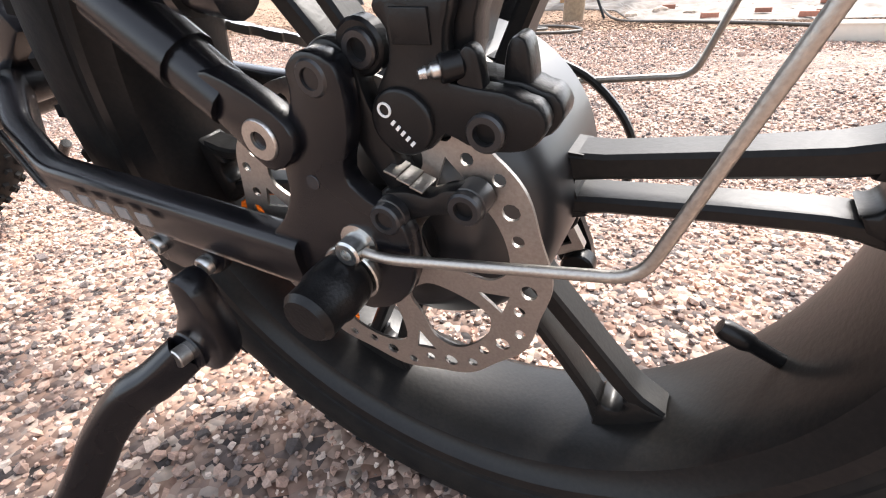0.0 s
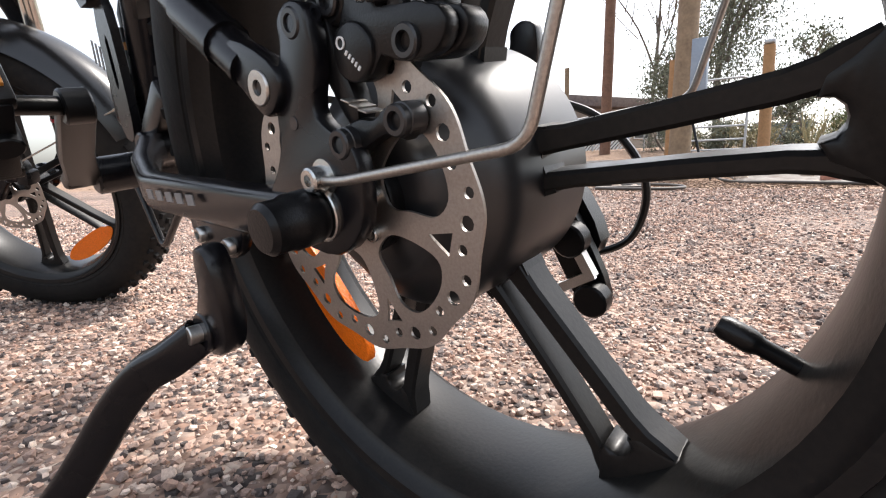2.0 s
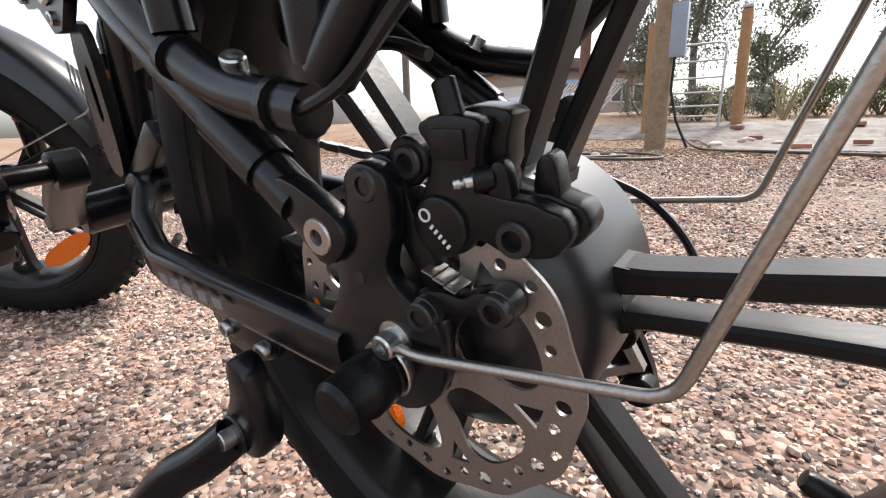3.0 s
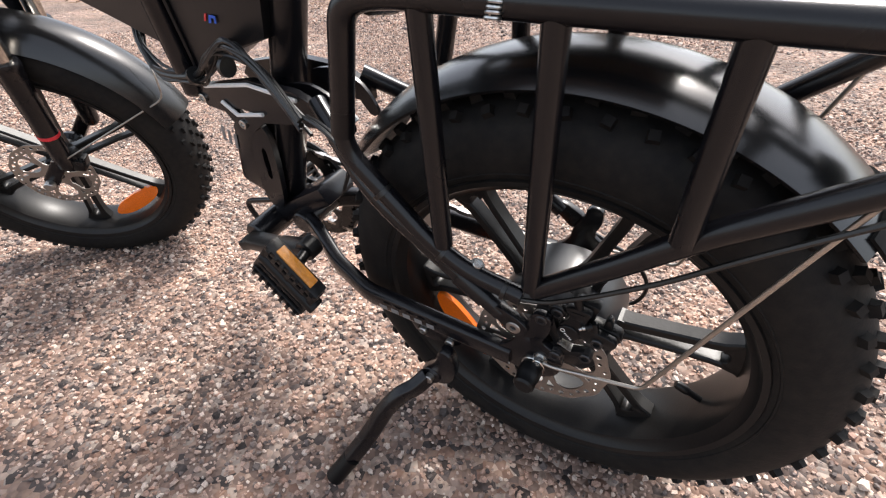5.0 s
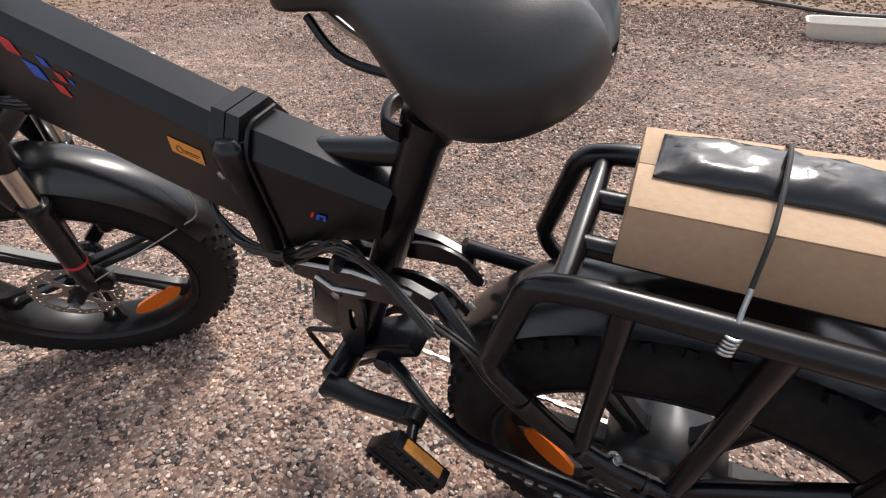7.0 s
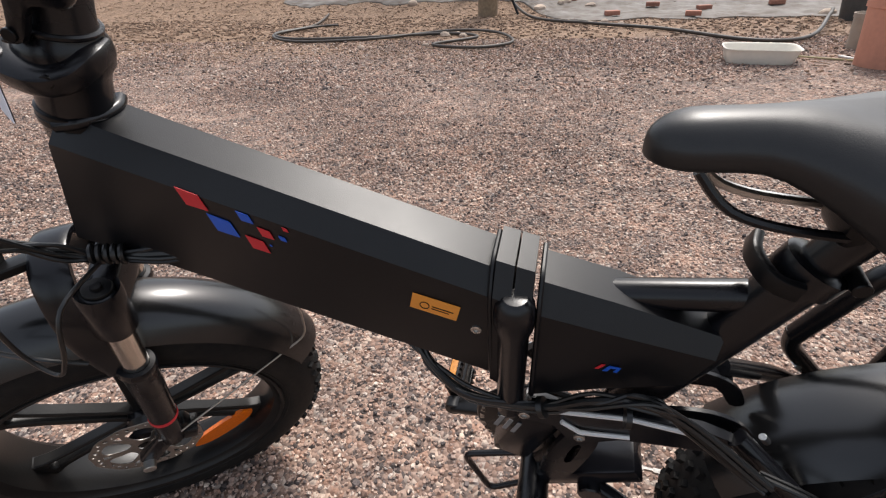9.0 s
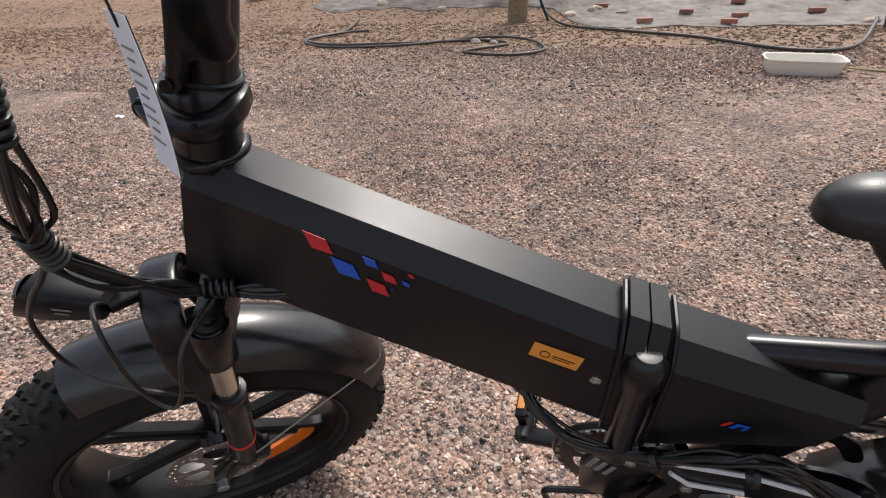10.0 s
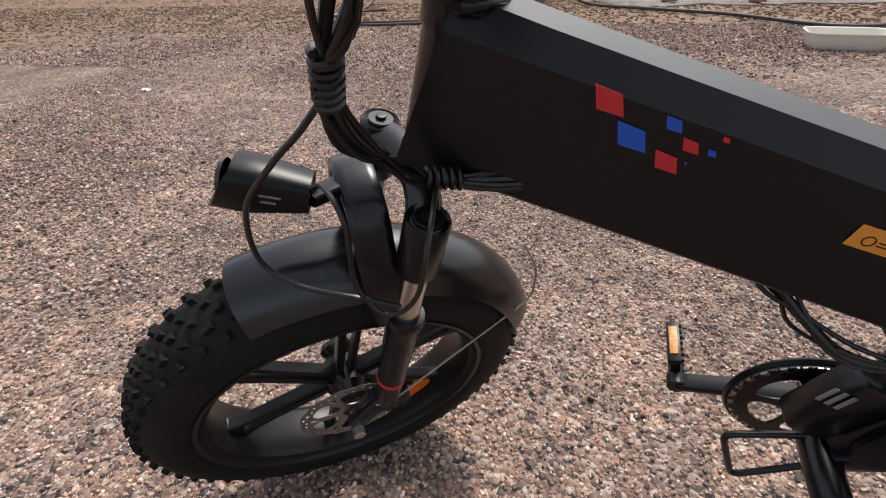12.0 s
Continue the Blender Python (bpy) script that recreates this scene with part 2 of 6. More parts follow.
def part(name, geo, mat, parent=None, label="", sharp=38):
    ob = new(name, geo.mesh(name, mat, sharp))
    if parent:
        ob.parent = parent
    if label:
        ob["label"] = label
    return ob


def spline(pts, k=6, closed=False):
    p = [Vector(q) for q in pts]
    if len(p) < 3:
        return p
    out, n = [], len(p)
    for i in range(n if closed else n - 1):
        a, b, c, d = (p[(i - 1) % n], p[i], p[(i + 1) % n], p[(i + 2) % n]) if closed else (p[max(i - 1, 0)], p[i], p[i + 1], p[min(i + 2, n - 1)])
        for s in range(k):
            t = s / k
            out.append(0.5 * ((2 * b) + (c - a) * t + (2 * a - 5 * b + 4 * c - d) * t * t + (3 * b - a - 3 * c + d) * t ** 3))
    if not closed:
        out.append(p[-1])
    return out


def rounded(pts, r=0.03, k=5):
    """A polyline whose corners are turned into arcs."""
    p = [Vector(q) for q in pts]
    out = [p[0]]
    for a, b, c in zip(p, p[1:], p[2:]):
        u, w = (a - b), (c - b)
        s = min(r, 0.48 * u.length, 0.48 * w.length)
        u, w = b + u.normalized() * s, b + w.normalized() * s
        out += [(1 - t) ** 2 * u + 2 * t * (1 - t) * b + t * t * w for t in (i / k for i in range(k + 1))]
    return out + [p[-1]]


def tube(pts, r, n=12, closed=False, g=None, squash=None):
    """A swept tube along a polyline. r: one radius, or one for each end. squash: (across, up) section of a rounded box."""
    g = g or Geo()
    p = [Vector(q) for q in pts]
    m = len(p)
    radii = [r] * m if not isinstance(r, (tuple, list)) else [r[0] + (r[1] - r[0]) * i / (m - 1) for i in range(m)]
    tang = [(p[(i + 1) % m] - p[i - 1]) if closed or 0 < i < m - 1 else (p[1] - p[0] if i == 0 else p[-1] - p[-2]) for i in range(m)]
    tang = [t.normalized() for t in tang]
    ref = Vector((0, 0, 1)) if abs(tang[0].z) < 0.9 else Vector((1, 0, 0))
    side = tang[0].cross(ref).normalized()
    v = []
    for i in range(m):
        if i:
            side = (side - tang[i] * side.dot(tang[i])).normalized()
        up = side.cross(tang[i])
        for j in range(n):
            a = 2 * math.pi * (j + 0.5) / n
            ca, sa = math.cos(a), math.sin(a)
            if squash:
                e = 0.45
                ca, sa = math.copysign(abs(ca) ** e, ca) * squash[0], math.copysign(abs(sa) ** e, sa) * squash[1]
            v.append(p[i] + (side * ca + up * sa) * radii[i])
    f = [(i * n + j, i * n + (j + 1) % n, (i + 1) % m * n + (j + 1) % n, (i + 1) % m * n + j) for i in range(m if closed else m - 1) for j in range(n)]
    if not closed:
        f += [tuple(range(n))[::-1], tuple(range((m - 1) * n, m * n))]
    return g.put(v, f)


def lathe(profile, n=48, closed=False, g=None, m=None, arc=None):
    """Turns (radius, y) round the y axis. arc: (from, to) degrees from +x towards +z."""
    g = g or Geo()
    k = len(profile)
    a0, a1 = (radians(arc[0]), radians(arc[1])) if arc else (0, 2 * math.pi)
    steps = n + 1 if arc else n
    v = [(r * math.cos(a), y, r * math.sin(a)) for i in range(steps) for a in [a0 + (a1 - a0) * i / n] for r, y in profile]
    f = []
    for i in range(n):
        b = (i + 1) % steps
        for j in range(k if closed else k - 1):
            f.append((i * k + j, i * k + (j + 1) % k, b * k + (j + 1) % k, b * k + j))
    if arc and closed:
        f += [tuple(range(k)), tuple(range(n * k, (n + 1) * k))]
    return g.put(v, f, m)


def cyl(a, b, r, n=20, g=None, r2=None, chamfer=0.0):
    """A cylinder from a to b with chamfered ends."""
    a, b = Vector(a), Vector(b)
    d = (b - a).normalized()
    c = chamfer or min(0.12 * r, 0.2 * (b - a).length)
    r2 = r2 or r
    return revolve(a, b, [(0.0, 0), (r - c, 0), (r, c), (r2, (b - a).length - c), (r2 - c, (b - a).length), (0.0, (b - a).length)], n, g)


def revolve(a, b, profile, n=24, g=None):
    """Turns (radius, distance along) round the line from a to b."""
    g = g or Geo()
    a, b = Vector(a), Vector(b)
    m = Matrix.Translation(a) @ (b - a).to_track_quat("Y", "Z").to_matrix().to_4x4()
    v, f = [], []
    rows = []
    for r, y in profile:
        if r <= 1e-6:
            rows.append([len(v)])
            v.append((0, y, 0))
        else:
            rows.append(list(range(len(v), len(v) + n)))
            v += [(r * math.cos(2 * math.pi * j / n), y, r * math.sin(2 * math.pi * j / n)) for j in range(n)]
    for p, q in zip(rows, rows[1:]):
        for j in range(n):
            i = (j + 1) % n
            if len(p) == 1 and len(q) == 1:
                continue
            if len(p) == 1:
                f.append((p[0], q[j], q[i]))
            elif len(q) == 1:
                f.append((p[j], p[i], q[0]))
            else:
                f.append((p[j], p[i], q[i], q[j]))
    return g.put(v, f, m)


def block(cx, cy, cz, sx, sy, sz, bevel=0.002, rot=(0, 0, 0), g=None, seg=2):
    g = g or Geo()
    bm = bmesh.new()
    bmesh.ops.create_cube(bm, size=1)
    bmesh.ops.scale(bm, vec=(sx, sy, sz), verts=bm.verts)
    if bevel:
        bmesh.ops.bevel(bm, geom=bm.edges, offset=min(bevel, 0.45 * min(sx, sy, sz)), segments=seg, affect='EDGES', profile=0.5)
    v = [tuple(x.co) for x in bm.verts]
    bm.verts.index_update()
    f = [tuple(x.index for x in q.verts) for q in bm.faces]
    bm.free()
    return g.put(v, f, pose(cx, cy, cz, *rot))


def plate(outline, y0, y1, holes=(), g=None, m=None, bevel=0.0):
    """A flat plate cut out in the x-z plane, from y0 to y1, with holes right through it."""
    from mathutils import geometry
    g = g or Geo()
    loops = [list(outline), *[list(h) for h in holes]]
    pts, edges = [], []
    for lp in loops:
        k = len(pts)
        pts += [Vector(p) for p in lp]
        edges += [(k + i, k + (i + 1) % len(lp)) for i in range(len(lp))]
    vs, es, fs, *_ = geometry.delaunay_2d_cdt(pts, edges, [], 0, 1e-7)

    def inside(p, lp):
        hit = False
        for (xa, ya), (xb, yb) in zip(lp, lp[1:] + lp[:1]):
            if (ya > p[1]) != (yb > p[1]) and p[0] < (xb - xa) * (p[1] - ya) / (yb - ya) + xa:
                hit = not hit
        return hit

    keep = []
    for q in fs:
        c = sum((vs[i] for i in q), Vector((0, 0))) / len(q)
        if inside(c, loops[0]) and not any(inside(c, h) for h in loops[1:]):
            keep.append(tuple(q))
    n = len(vs)
    v = [(p[0], y0, p[1]) for p in vs] + [(p[0], y1, p[1]) for p in vs]
    f = list(keep) + [tuple(i + n for i in q)[::-1] for q in keep]
    count = {}
    for q in keep:
        for a, b in zip(q, q[1:] + q[:1]):
            count[(a, b)] = 1
    f += [(b, a, a + n, b + n) for a, b in count if (b, a) not in count]
    return g.put(v, f, m)


def pebble(outline, y0, y1, b=0.003, g=None):
    """A plate with rounded-over edges on both faces."""
    g = g or Geo()
    p = [Vector((x, z)) for x, z in outline]
    n = len(p)
    area = sum(p[i].x * p[(i + 1) % n].y - p[(i + 1) % n].x * p[i].y for i in range(n))
    sgn = 1 if area > 0 else -1
    inner = []
    for i in range(n):
        t = (p[(i + 1) % n] - p[i - 1]).normalized()
        inner.append(p[i] + Vector((-t.y, t.x)) * sgn * b)
    mid = [a.lerp(c, 0.3) for a, c in zip(p, inner)]
    rows = [(inner, y0), (mid, y0 + 0.3 * b), (p, y0 + b), (p, y1 - b), (mid, y1 - 0.3 * b), (inner, y1)]
    v = [(q.x, y, q.y) for lp, y in rows for q in lp]
    f = [(k * n + i, k * n + (i + 1) % n, (k + 1) * n + (i + 1) % n, (k + 1) * n + i) for k in range(5) for i in range(n)]
    f += [tuple(range(n)), tuple(range(5 * n, 6 * n))[::-1]]
    return g.put(v, f)


def ring(cx, cz, r, n=14, start=0.0, sq=1.0):
    return [(cx + r * math.cos(start + 2 * math.pi * i / n), cz + sq * r * math.sin(start + 2 * math.pi * i / n)) for i in range(n)]


def smooth_loop(pts, k=4):
    return [(p.x, p.y) for p in spline([(x, z, 0) for x, z in pts], k, True)]


def socket_bolt(at, out, r=0.006, h=0.006, g=None):
    """A cap screw with a hexagon socket, its head facing out."""
    a, d = Vector(at), Vector(out).normalized()
    return revolve(a, a + d, [(r, 0), (r, h * 0.85), (r * 0.88, h), (r * 0.55, h), (r * 0.5, h * 0.45), (0, h * 0.4)], 14, g)


# ---- ground ----
def ground_height(x, y):
    """Level gravel that climbs gently to a bank behind the dirt strip."""
    t = min(max((y - 8.0) / 2.6, 0), 1)
    u = min(max((y - 10.6) / 9.0, 0), 1)
    return 0.36 * t * t * (3 - 2 * t) + 0.55 * u * u * (3 - 2 * u)


def build_ground():
    g = Geo()
    xs = [-900, -300, -120, -60, -35, *[-24 + 2 * i for i in range(9)], *[-7 + 0.5 * i for i in range(29)], *[8 + 2 * i for i in range(9)], 35, 60, 120, 300, 900]
    ys = [-900, -300, -100, -40, -20, -10, -5, *[-3 + 0.5 * i for i in range(28)], *[11 + 1.0 * i for i in range(12)], 26, 32, 45, 70, 120, 250, 500, 900]
    for y in ys:
        for x in xs:
            near = abs(x) < 30 and -4 < y < 40
            dz = 0.02 * noise.noise((x * 0.7, y * 0.7, 3)) if near and not (-2.6 < x < 1.4 and -1 < y < 1.6) else 0
            g.v.append((x, y, ground_height(x, y) + dz))
    n = len(xs)
    g.f = [(j * n + i, j * n + i + 1, (j + 1) * n + i + 1, (j + 1) * n + i) for j in range(len(ys) - 1) for i in range(n - 1)]
    ob = part("ground", g, M_GROUND)
    tagged(ob, "tan and grey gravel yard with a bare reddish dirt strip", "ground", kind="structure")


def build_gravel():
    """Loose stones, angular and half sunk, dense round the bicycle and thinner beyond."""
    rng = np.random.default_rng(5)
    # a stone is a skewed block whose top is turned against its base
    ico = np.array([(c * math.cos(math.pi / 2 * i + t), c * math.sin(math.pi / 2 * i + t), z) for z, t, c in ((-0.62, 0, 0.82), (0.62, math.pi / 4, 0.74)) for i in range(4)])
    tri = np.array([(0, 2, 1), (0, 3, 2), (4, 5, 6), (4, 6, 7)] + [q for i in range(4) for q in ((i, (i + 1) % 4, 4 + i), ((i + 1) % 4, 4 + (i + 1) % 4, 4 + i))])
    spots = []
    for x0, x1, y0, y1, step, lo, hi in ((-2.1, 0.8, -0.38, 1.4, 0.0086, 0.0028, 0.0072), (-4.8, 2.0, 1.4, 3.3, 0.0135, 0.0045, 0.0105), (-4.8, -2.1, -0.38, 1.4, 0.0135, 0.0045, 0.0105), (-7.0, 3.2, 3.3, 5.7, 0.0225, 0.008, 0.0165)):
        gx, gy = np.meshgrid(np.arange(x0, x1, step), np.arange(y0, y1, step))
        k = gx.size
        r = lo + (hi - lo) * rng.random(k) ** 1.8
        big = rng.random(k) > 0.985
        r[big] *= 1.6
        spots.append(np.c_[gx.ravel() + rng.normal(0, step * 0.45, k), gy.ravel() + rng.normal(0, step * 0.45, k), rng.uniform(-0.7, 0.7, k) * r, r])
    s = np.concatenate(spots)
    k = len(s)
    v = ico[None] * (1 + rng.uniform(-0.28, 0.28, (k, 8, 1))) * rng.uniform(0.62, 1.25, (k, 1, 3)) * np.array([1, 1, 0.72])
    a = rng.uniform(0, 2 * np.pi, k)
    b = rng.normal(0, 0.45, k)
    ca, sa, cb, sb = np.cos(a)[:, None], np.sin(a)[:, None], np.cos(b)[:, None], np.sin(b)[:, None]
    x, y, z = v[..., 0], v[..., 1], v[..., 2]
    y, z = y * cb - z * sb, y * sb + z * cb
    x, y = x * ca - y * sa, x * sa + y * ca
    v = np.stack([x, y, z], -1) * s[:, None, 3:4] + s[:, None, :3]
    f = (tri[None] + 8 * np.arange(k)[:, None, None]).reshape(-1, 3)
    me = bpy.data.meshes.new("gravel")
    me.vertices.add(k * 8)
    me.vertices.foreach_set("co", v.reshape(-1).astype(np.float32))
    me.loops.add(len(f) * 3)
    me.loops.foreach_set("vertex_index", f.reshape(-1).astype(np.int32))
    me.polygons.add(len(f))
    me.polygons.foreach_set("loop_start", (np.arange(len(f)) * 3).astype(np.int32))
    me.update(calc_edges=True)
    me.validate()
    me.shade_flat()
    me.materials.append(M_GRAVEL)
    tagged(new("gravel", me), "loose angular gravel stones in tan, pink and grey", "gravel", kind="stuff")


def build_litter():
    """Twigs, clods and chips strewn over the dirt strip."""
    rng = random.Random(12)
    g = Geo()
    for _ in range(17000):
        y = rng.triangular(3.6, 10.6, 7.0)
        x = rng.uniform(-16, 5.5)
        twig = rng.random() < 0.35
        a, b, c = (rng.uniform(0.02, 0.11), 0.003, 0.003) if twig else (rng.uniform(0.006, 0.026), rng.uniform(0.005, 0.02), rng.uniform(0.003, 0.012))
        m = pose(x, y, ground_height(x, y) + 0.006 + 0.014 * noise.noise((x * 0.7, y * 0.7, 3)), rng.uniform(-12, 12), rng.uniform(-12, 12), rng.uniform(0, 180))
        g.put([(-a, -b, -c), (a, -b * .7, -c), (a * .8, b, -c), (-a, b * .8, -c), (-a * .8, -b * .7, c), (a * .7, -b * .6, c), (a * .6, b * .7, c), (-a * .7, b * .6, c)],
              [(4, 5, 6, 7), (0, 1, 5, 4), (1, 2, 6, 5), (2, 3, 7, 6), (3, 0, 4, 7)], m)
    me = bpy.data.meshes.new("dirt_litter")
    me.from_pydata(g.v, [], g.f)
    me.materials.append(M_LITTER)
    tagged(new("dirt_litter", me), "dry twigs, clods and chips strewn on the dirt", "litter", kind="stuff")


build_ground()
build_gravel()
build_litter()

# ---- the bicycle ----
BIKE = pose(-0.0045, 0.0863, 0, 9.5, 0, -3.1) @ Matrix.Scale(0.9, 4)
bike = new("folding_bicycle")
bike.matrix_world = BIKE
tagged(bike, "black folding electric bicycle with fat tyres leaning on its kickstand", "bicycle")
AXLE = Vector((0.0145, 0, 0.325))
# the fork turned to the left about the raked steering axis
HEAD, RAKE = Vector((-1.06, -0.002, 0.785)), Vector((-0.3, 0, -1)).normalized()
STEER = Matrix.Translation(HEAD) @ Matrix.Rotation(radians(-38), 4, RAKE) @ Matrix.Translation(-HEAD)
FRONT_AXLE = HEAD + RAKE * 0.468 + Vector((-0.082, 0, 0))


def wheel_rim():
    """Deep cast rim in the x-z plane round the origin."""
    g = Geo()
    lathe([(0.2485, -0.056), (0.2465, -0.060), (0.2395, -0.058), (0.2350, -0.050), (0.2280, -0.046), (0.2230, -0.030), (0.2215, 0.0),
           (0.2230, 0.030), (0.2280, 0.046), (0.2350, 0.050), (0.2395, 0.058), (0.2465, 0.060), (0.2485, 0.056), (0.2440, 0.0)], 96, True, g)
    return g


def bar(path, g):
    """A flat-faced bar in the x-z plane through (x, z, half height, half depth), its edges bevelled."""
    v, f, n = [], [], 8
    for i, (x, z, h, d) in enumerate(path):
        a, b = path[max(i - 1, 0)], path[min(i + 1, len(path) - 1)]
        t = Vector((b[0] - a[0], b[1] - a[1])).normalized()
        u, c = Vector((-t.y, t.x)), 0.0022
        for q, y in ((h, d - c), (h - c, d), (c - h, d), (-h, d - c), (-h, c - d), (c - h, -d), (h - c, -d), (h, c - d)):
            v.append((x + u.x * q, y, z + u.y * q))
    for i in range(len(path) - 1):
        f += [(i * n + j, i * n + (j + 1) % n, (i + 1) * n + (j + 1) % n, (i + 1) * n + j) for j in range(n)]
    f += [tuple(range(n)), tuple(range((len(path) - 1) * n, len(path) * n))[::-1]]
    return g.put(v, f)


def spoke_geo(inner=0.078):
    """One forked spoke along +x: two flat-sided bars, the broader one above, their flared foot and the web at the hub."""
    g = Geo()
    for s, h in ((1, 0.0068), (-1, 0.0048)):
        path = [(inner, s * 0.0115, h * 1.2, 0.0125), (inner + 0.02, s * 0.0112, h, 0.0118), (0.15, s * 0.0128, h, 0.011), (0.19, s * 0.0148, h, 0.0112), (0.203, s * 0.0168, h * 1.05, 0.0115), (0.2105, s * 0.0195, h * 1.1, 0.0115), (0.2205, s * 0.0225, h * 1.15, 0.0112)]
        bar(path, g)
    foot = [(0.2, -0.0085), (0.2055, -0.0072), (0.2082, -0.004), (0.209, 0.0), (0.2082, 0.004), (0.2055, 0.0072), (0.2, 0.0085), (0.203, 0.0165), (0.2105, 0.021), (0.217, 0.0265), (0.222, 0.0315), (0.2265, 0.033), (0.2265, -0.033), (0.222, -0.0315), (0.217, -0.0265), (0.2105, -0.021), (0.203, -0.0165)]
    pebble(foot, -0.0125, 0.0125, 0.003, g)
    if inner > 0.05:
        plate([(0.07, -0.021), (0.088, -0.0175), (0.0835, -0.0065), (0.082, 0), (0.0835, 0.0065), (0.088, 0.0185), (0.07, 0.022)], -0.0115, 0.0115, g=g)
    return g


def tyre_geo():
    g = Geo()
    half = [(0.2450, 0.0555), (0.2520, 0.0590), (0.2620, 0.0625), (0.2760, 0.0640), (0.2920, 0.0620), (0.3060, 0.0560), (0.3180, 0.0450), (0.3255, 0.0280), (0.3280, 0.0100)]
    prof = [(r, -y) for r, y in half] + [(r, y) for r, y in half[::-1]]
    prof += [(0.2425, 0.045), (0.2425, -0.045)]
    lathe(prof, 120, True, g)
    # moulded rings on the sidewall
    for y in (-1, 1):
        lathe([(0.2535, y * 0.0592), (0.2545, y * 0.0612), (0.2565, y * 0.0618), (0.2575, y * 0.0607)], 120, False, g)
    return g


def knob_geo():
    """Tread blocks: two shoulder rows and four rows across the crown."""
    g = Geo()
    rows = ((-0.0475, 0.0115, 0.012, 0, 0.3165, 44), (-0.028, 0.012, 0.015, 0.5, 0.3255, 0), (-0.009, 0.0115, 0.014, 0, 0.3275, 0),
            (0.009, 0.0115, 0.014, 0.5, 0.3275, 0), (0.028, 0.012, 0.015, 0, 0.3255, 0), (0.0475, 0.0115, 0.012, 0.5, 0.3165, -44))
    n = 52
    for y, wide, long, shift, r, tilt in rows:
        tilt = -42 if y < -0.04 else 42 if y > 0.04 else (-14 if y < -0.02 else 14 if y > 0.02 else 0)
        for i in range(n):
            m = Matrix.Rotation(-2 * math.pi * (i + shift) / n, 4, 'Y') @ pose(r + 0.002, y, 0, 0, 0, 0) @ Matrix.Rotation(radians(tilt), 4, 'Z') @ Matrix.Rotation(radians(12 if i % 2 else -12), 4, 'X')
            a, b, h = wide / 2, long / 2, 0.0055
            v = [(-0.006, -a, -b), (-0.006, a, -b), (-0.006, a, b), (-0.006, -a, b), (h, -a * .8, -b * .8), (h, a * .8, -b * .8), (h, a * .8, b * .8), (h, -a * .8, b * .8)]
            g.put(v, [(4, 5, 6, 7), (0, 1, 5, 4), (1, 2, 6, 5), (2, 3, 7, 6), (3, 0, 4, 7)], m)
    return g


def rotor_geo(r=0.09, y=-0.09):
    """Brake disc with a scalloped edge, cut-outs and vent holes."""
    n = 180
    out = [((r + 0.0012 * math.cos(12 * a)) * math.cos(a), (r + 0.0012 * math.cos(12 * a)) * math.sin(a)) for a in (2 * math.pi * i / n for i in range(n))]
    holes = [ring(0, 0, 0.0175, 24)]
    for k in range(36):
        a = 2 * math.pi * (k + 0.5) / 36
        rr = r * (0.935, 0.875, 0.9)[k % 3]
        holes.append(ring(rr * math.cos(a), rr * math.sin(a), 0.0041 if k % 3 == 2 else 0.003, 10))
    for k in range(6):
        a = 2 * math.pi * k / 6 + 0.25

        def at(rad, off):
            return (rad * math.cos(a + off), rad * math.sin(a + off))

        holes.append(smooth_loop([at(0.0315, -0.28), at(0.0315, 0.24), at(0.047, 0.39), at(0.065, 0.37), at(0.0715, 0.22), at(0.073, 0.0), at(0.0715, -0.2), at(0.062, -0.33), at(0.046, -0.31)], 4))
        holes.append([at(0.057, 0.55), at(0.0715, 0.45), at(0.0725, 0.63)])
    return plate(out, y - 0.0009, y + 0.0009, holes)


def make_wheel(name, place, spin, inner):
    rim = part(name, wheel_rim().moved(place), M_RIM, bike, "black cast alloy wheel with six forked spokes")
    for k in range(6):
        part("spoke", spoke_geo(inner).moved(place @ Matrix.Rotation(radians(-(spin + 60 * k)), 4, 'Y')), M_RIM, rim)
    part("tyre", tyre_geo().moved(place), M_RUBBER, rim, "dusty black fat tyre")
    tagged(part("tread", knob_geo().moved(place), M_RUBBER, rim, "chunky knobbly tread blocks", 20), kind="stuff")
    return rim


rear_place = Matrix.Translation(AXLE)
rear_wheel = make_wheel("rear_wheel", rear_place @ Matrix.Translation((0, -0.009, 0)), 6, 0.078)
r_hub = 0.082
part("motor_hub", lathe([(0.03, -0.079), (0.046, -0.0785), (0.052, -0.075), (0.06, -0.066), (0.072, -0.058), (r_hub - 0.004, -0.0505), (r_hub, -0.04), (r_hub + 0.001, 0.0), (r_hub, 0.036), (r_hub - 0.008, 0.045), (0.06, 0.05), (0.028, 0.052)], 72).moved(rear_place),
     M_HUB, rear_wheel, "glossy black hub motor shell")
part("brake_rotor", rotor_geo().moved(rear_place), M_ROTOR, rear_wheel, "drilled steel brake disc")
g = Geo()
lathe([(0.0, -0.0885), (0.03, -0.0885), (0.031, -0.086), (0.03, -0.078)], 32, g=g, m=rear_place)
part("rotor_carrier", g, M_PLASTIC, rear_wheel)
for k in range(6):
    a = radians(15 + 60 * k)
    part("rotor_bolt", socket_bolt(AXLE + Vector((0.0225 * math.cos(a), -0.091, 0.0225 * math.sin(a))), (0, -1, 0), 0.0047, 0.0042), M_BOLT, rear_wheel)
valve_dir = Vector((0.166, 0, -0.0766)).normalized()
base = AXLE + Vector((0, -0.008, 0)) + valve_dir * 0.2225
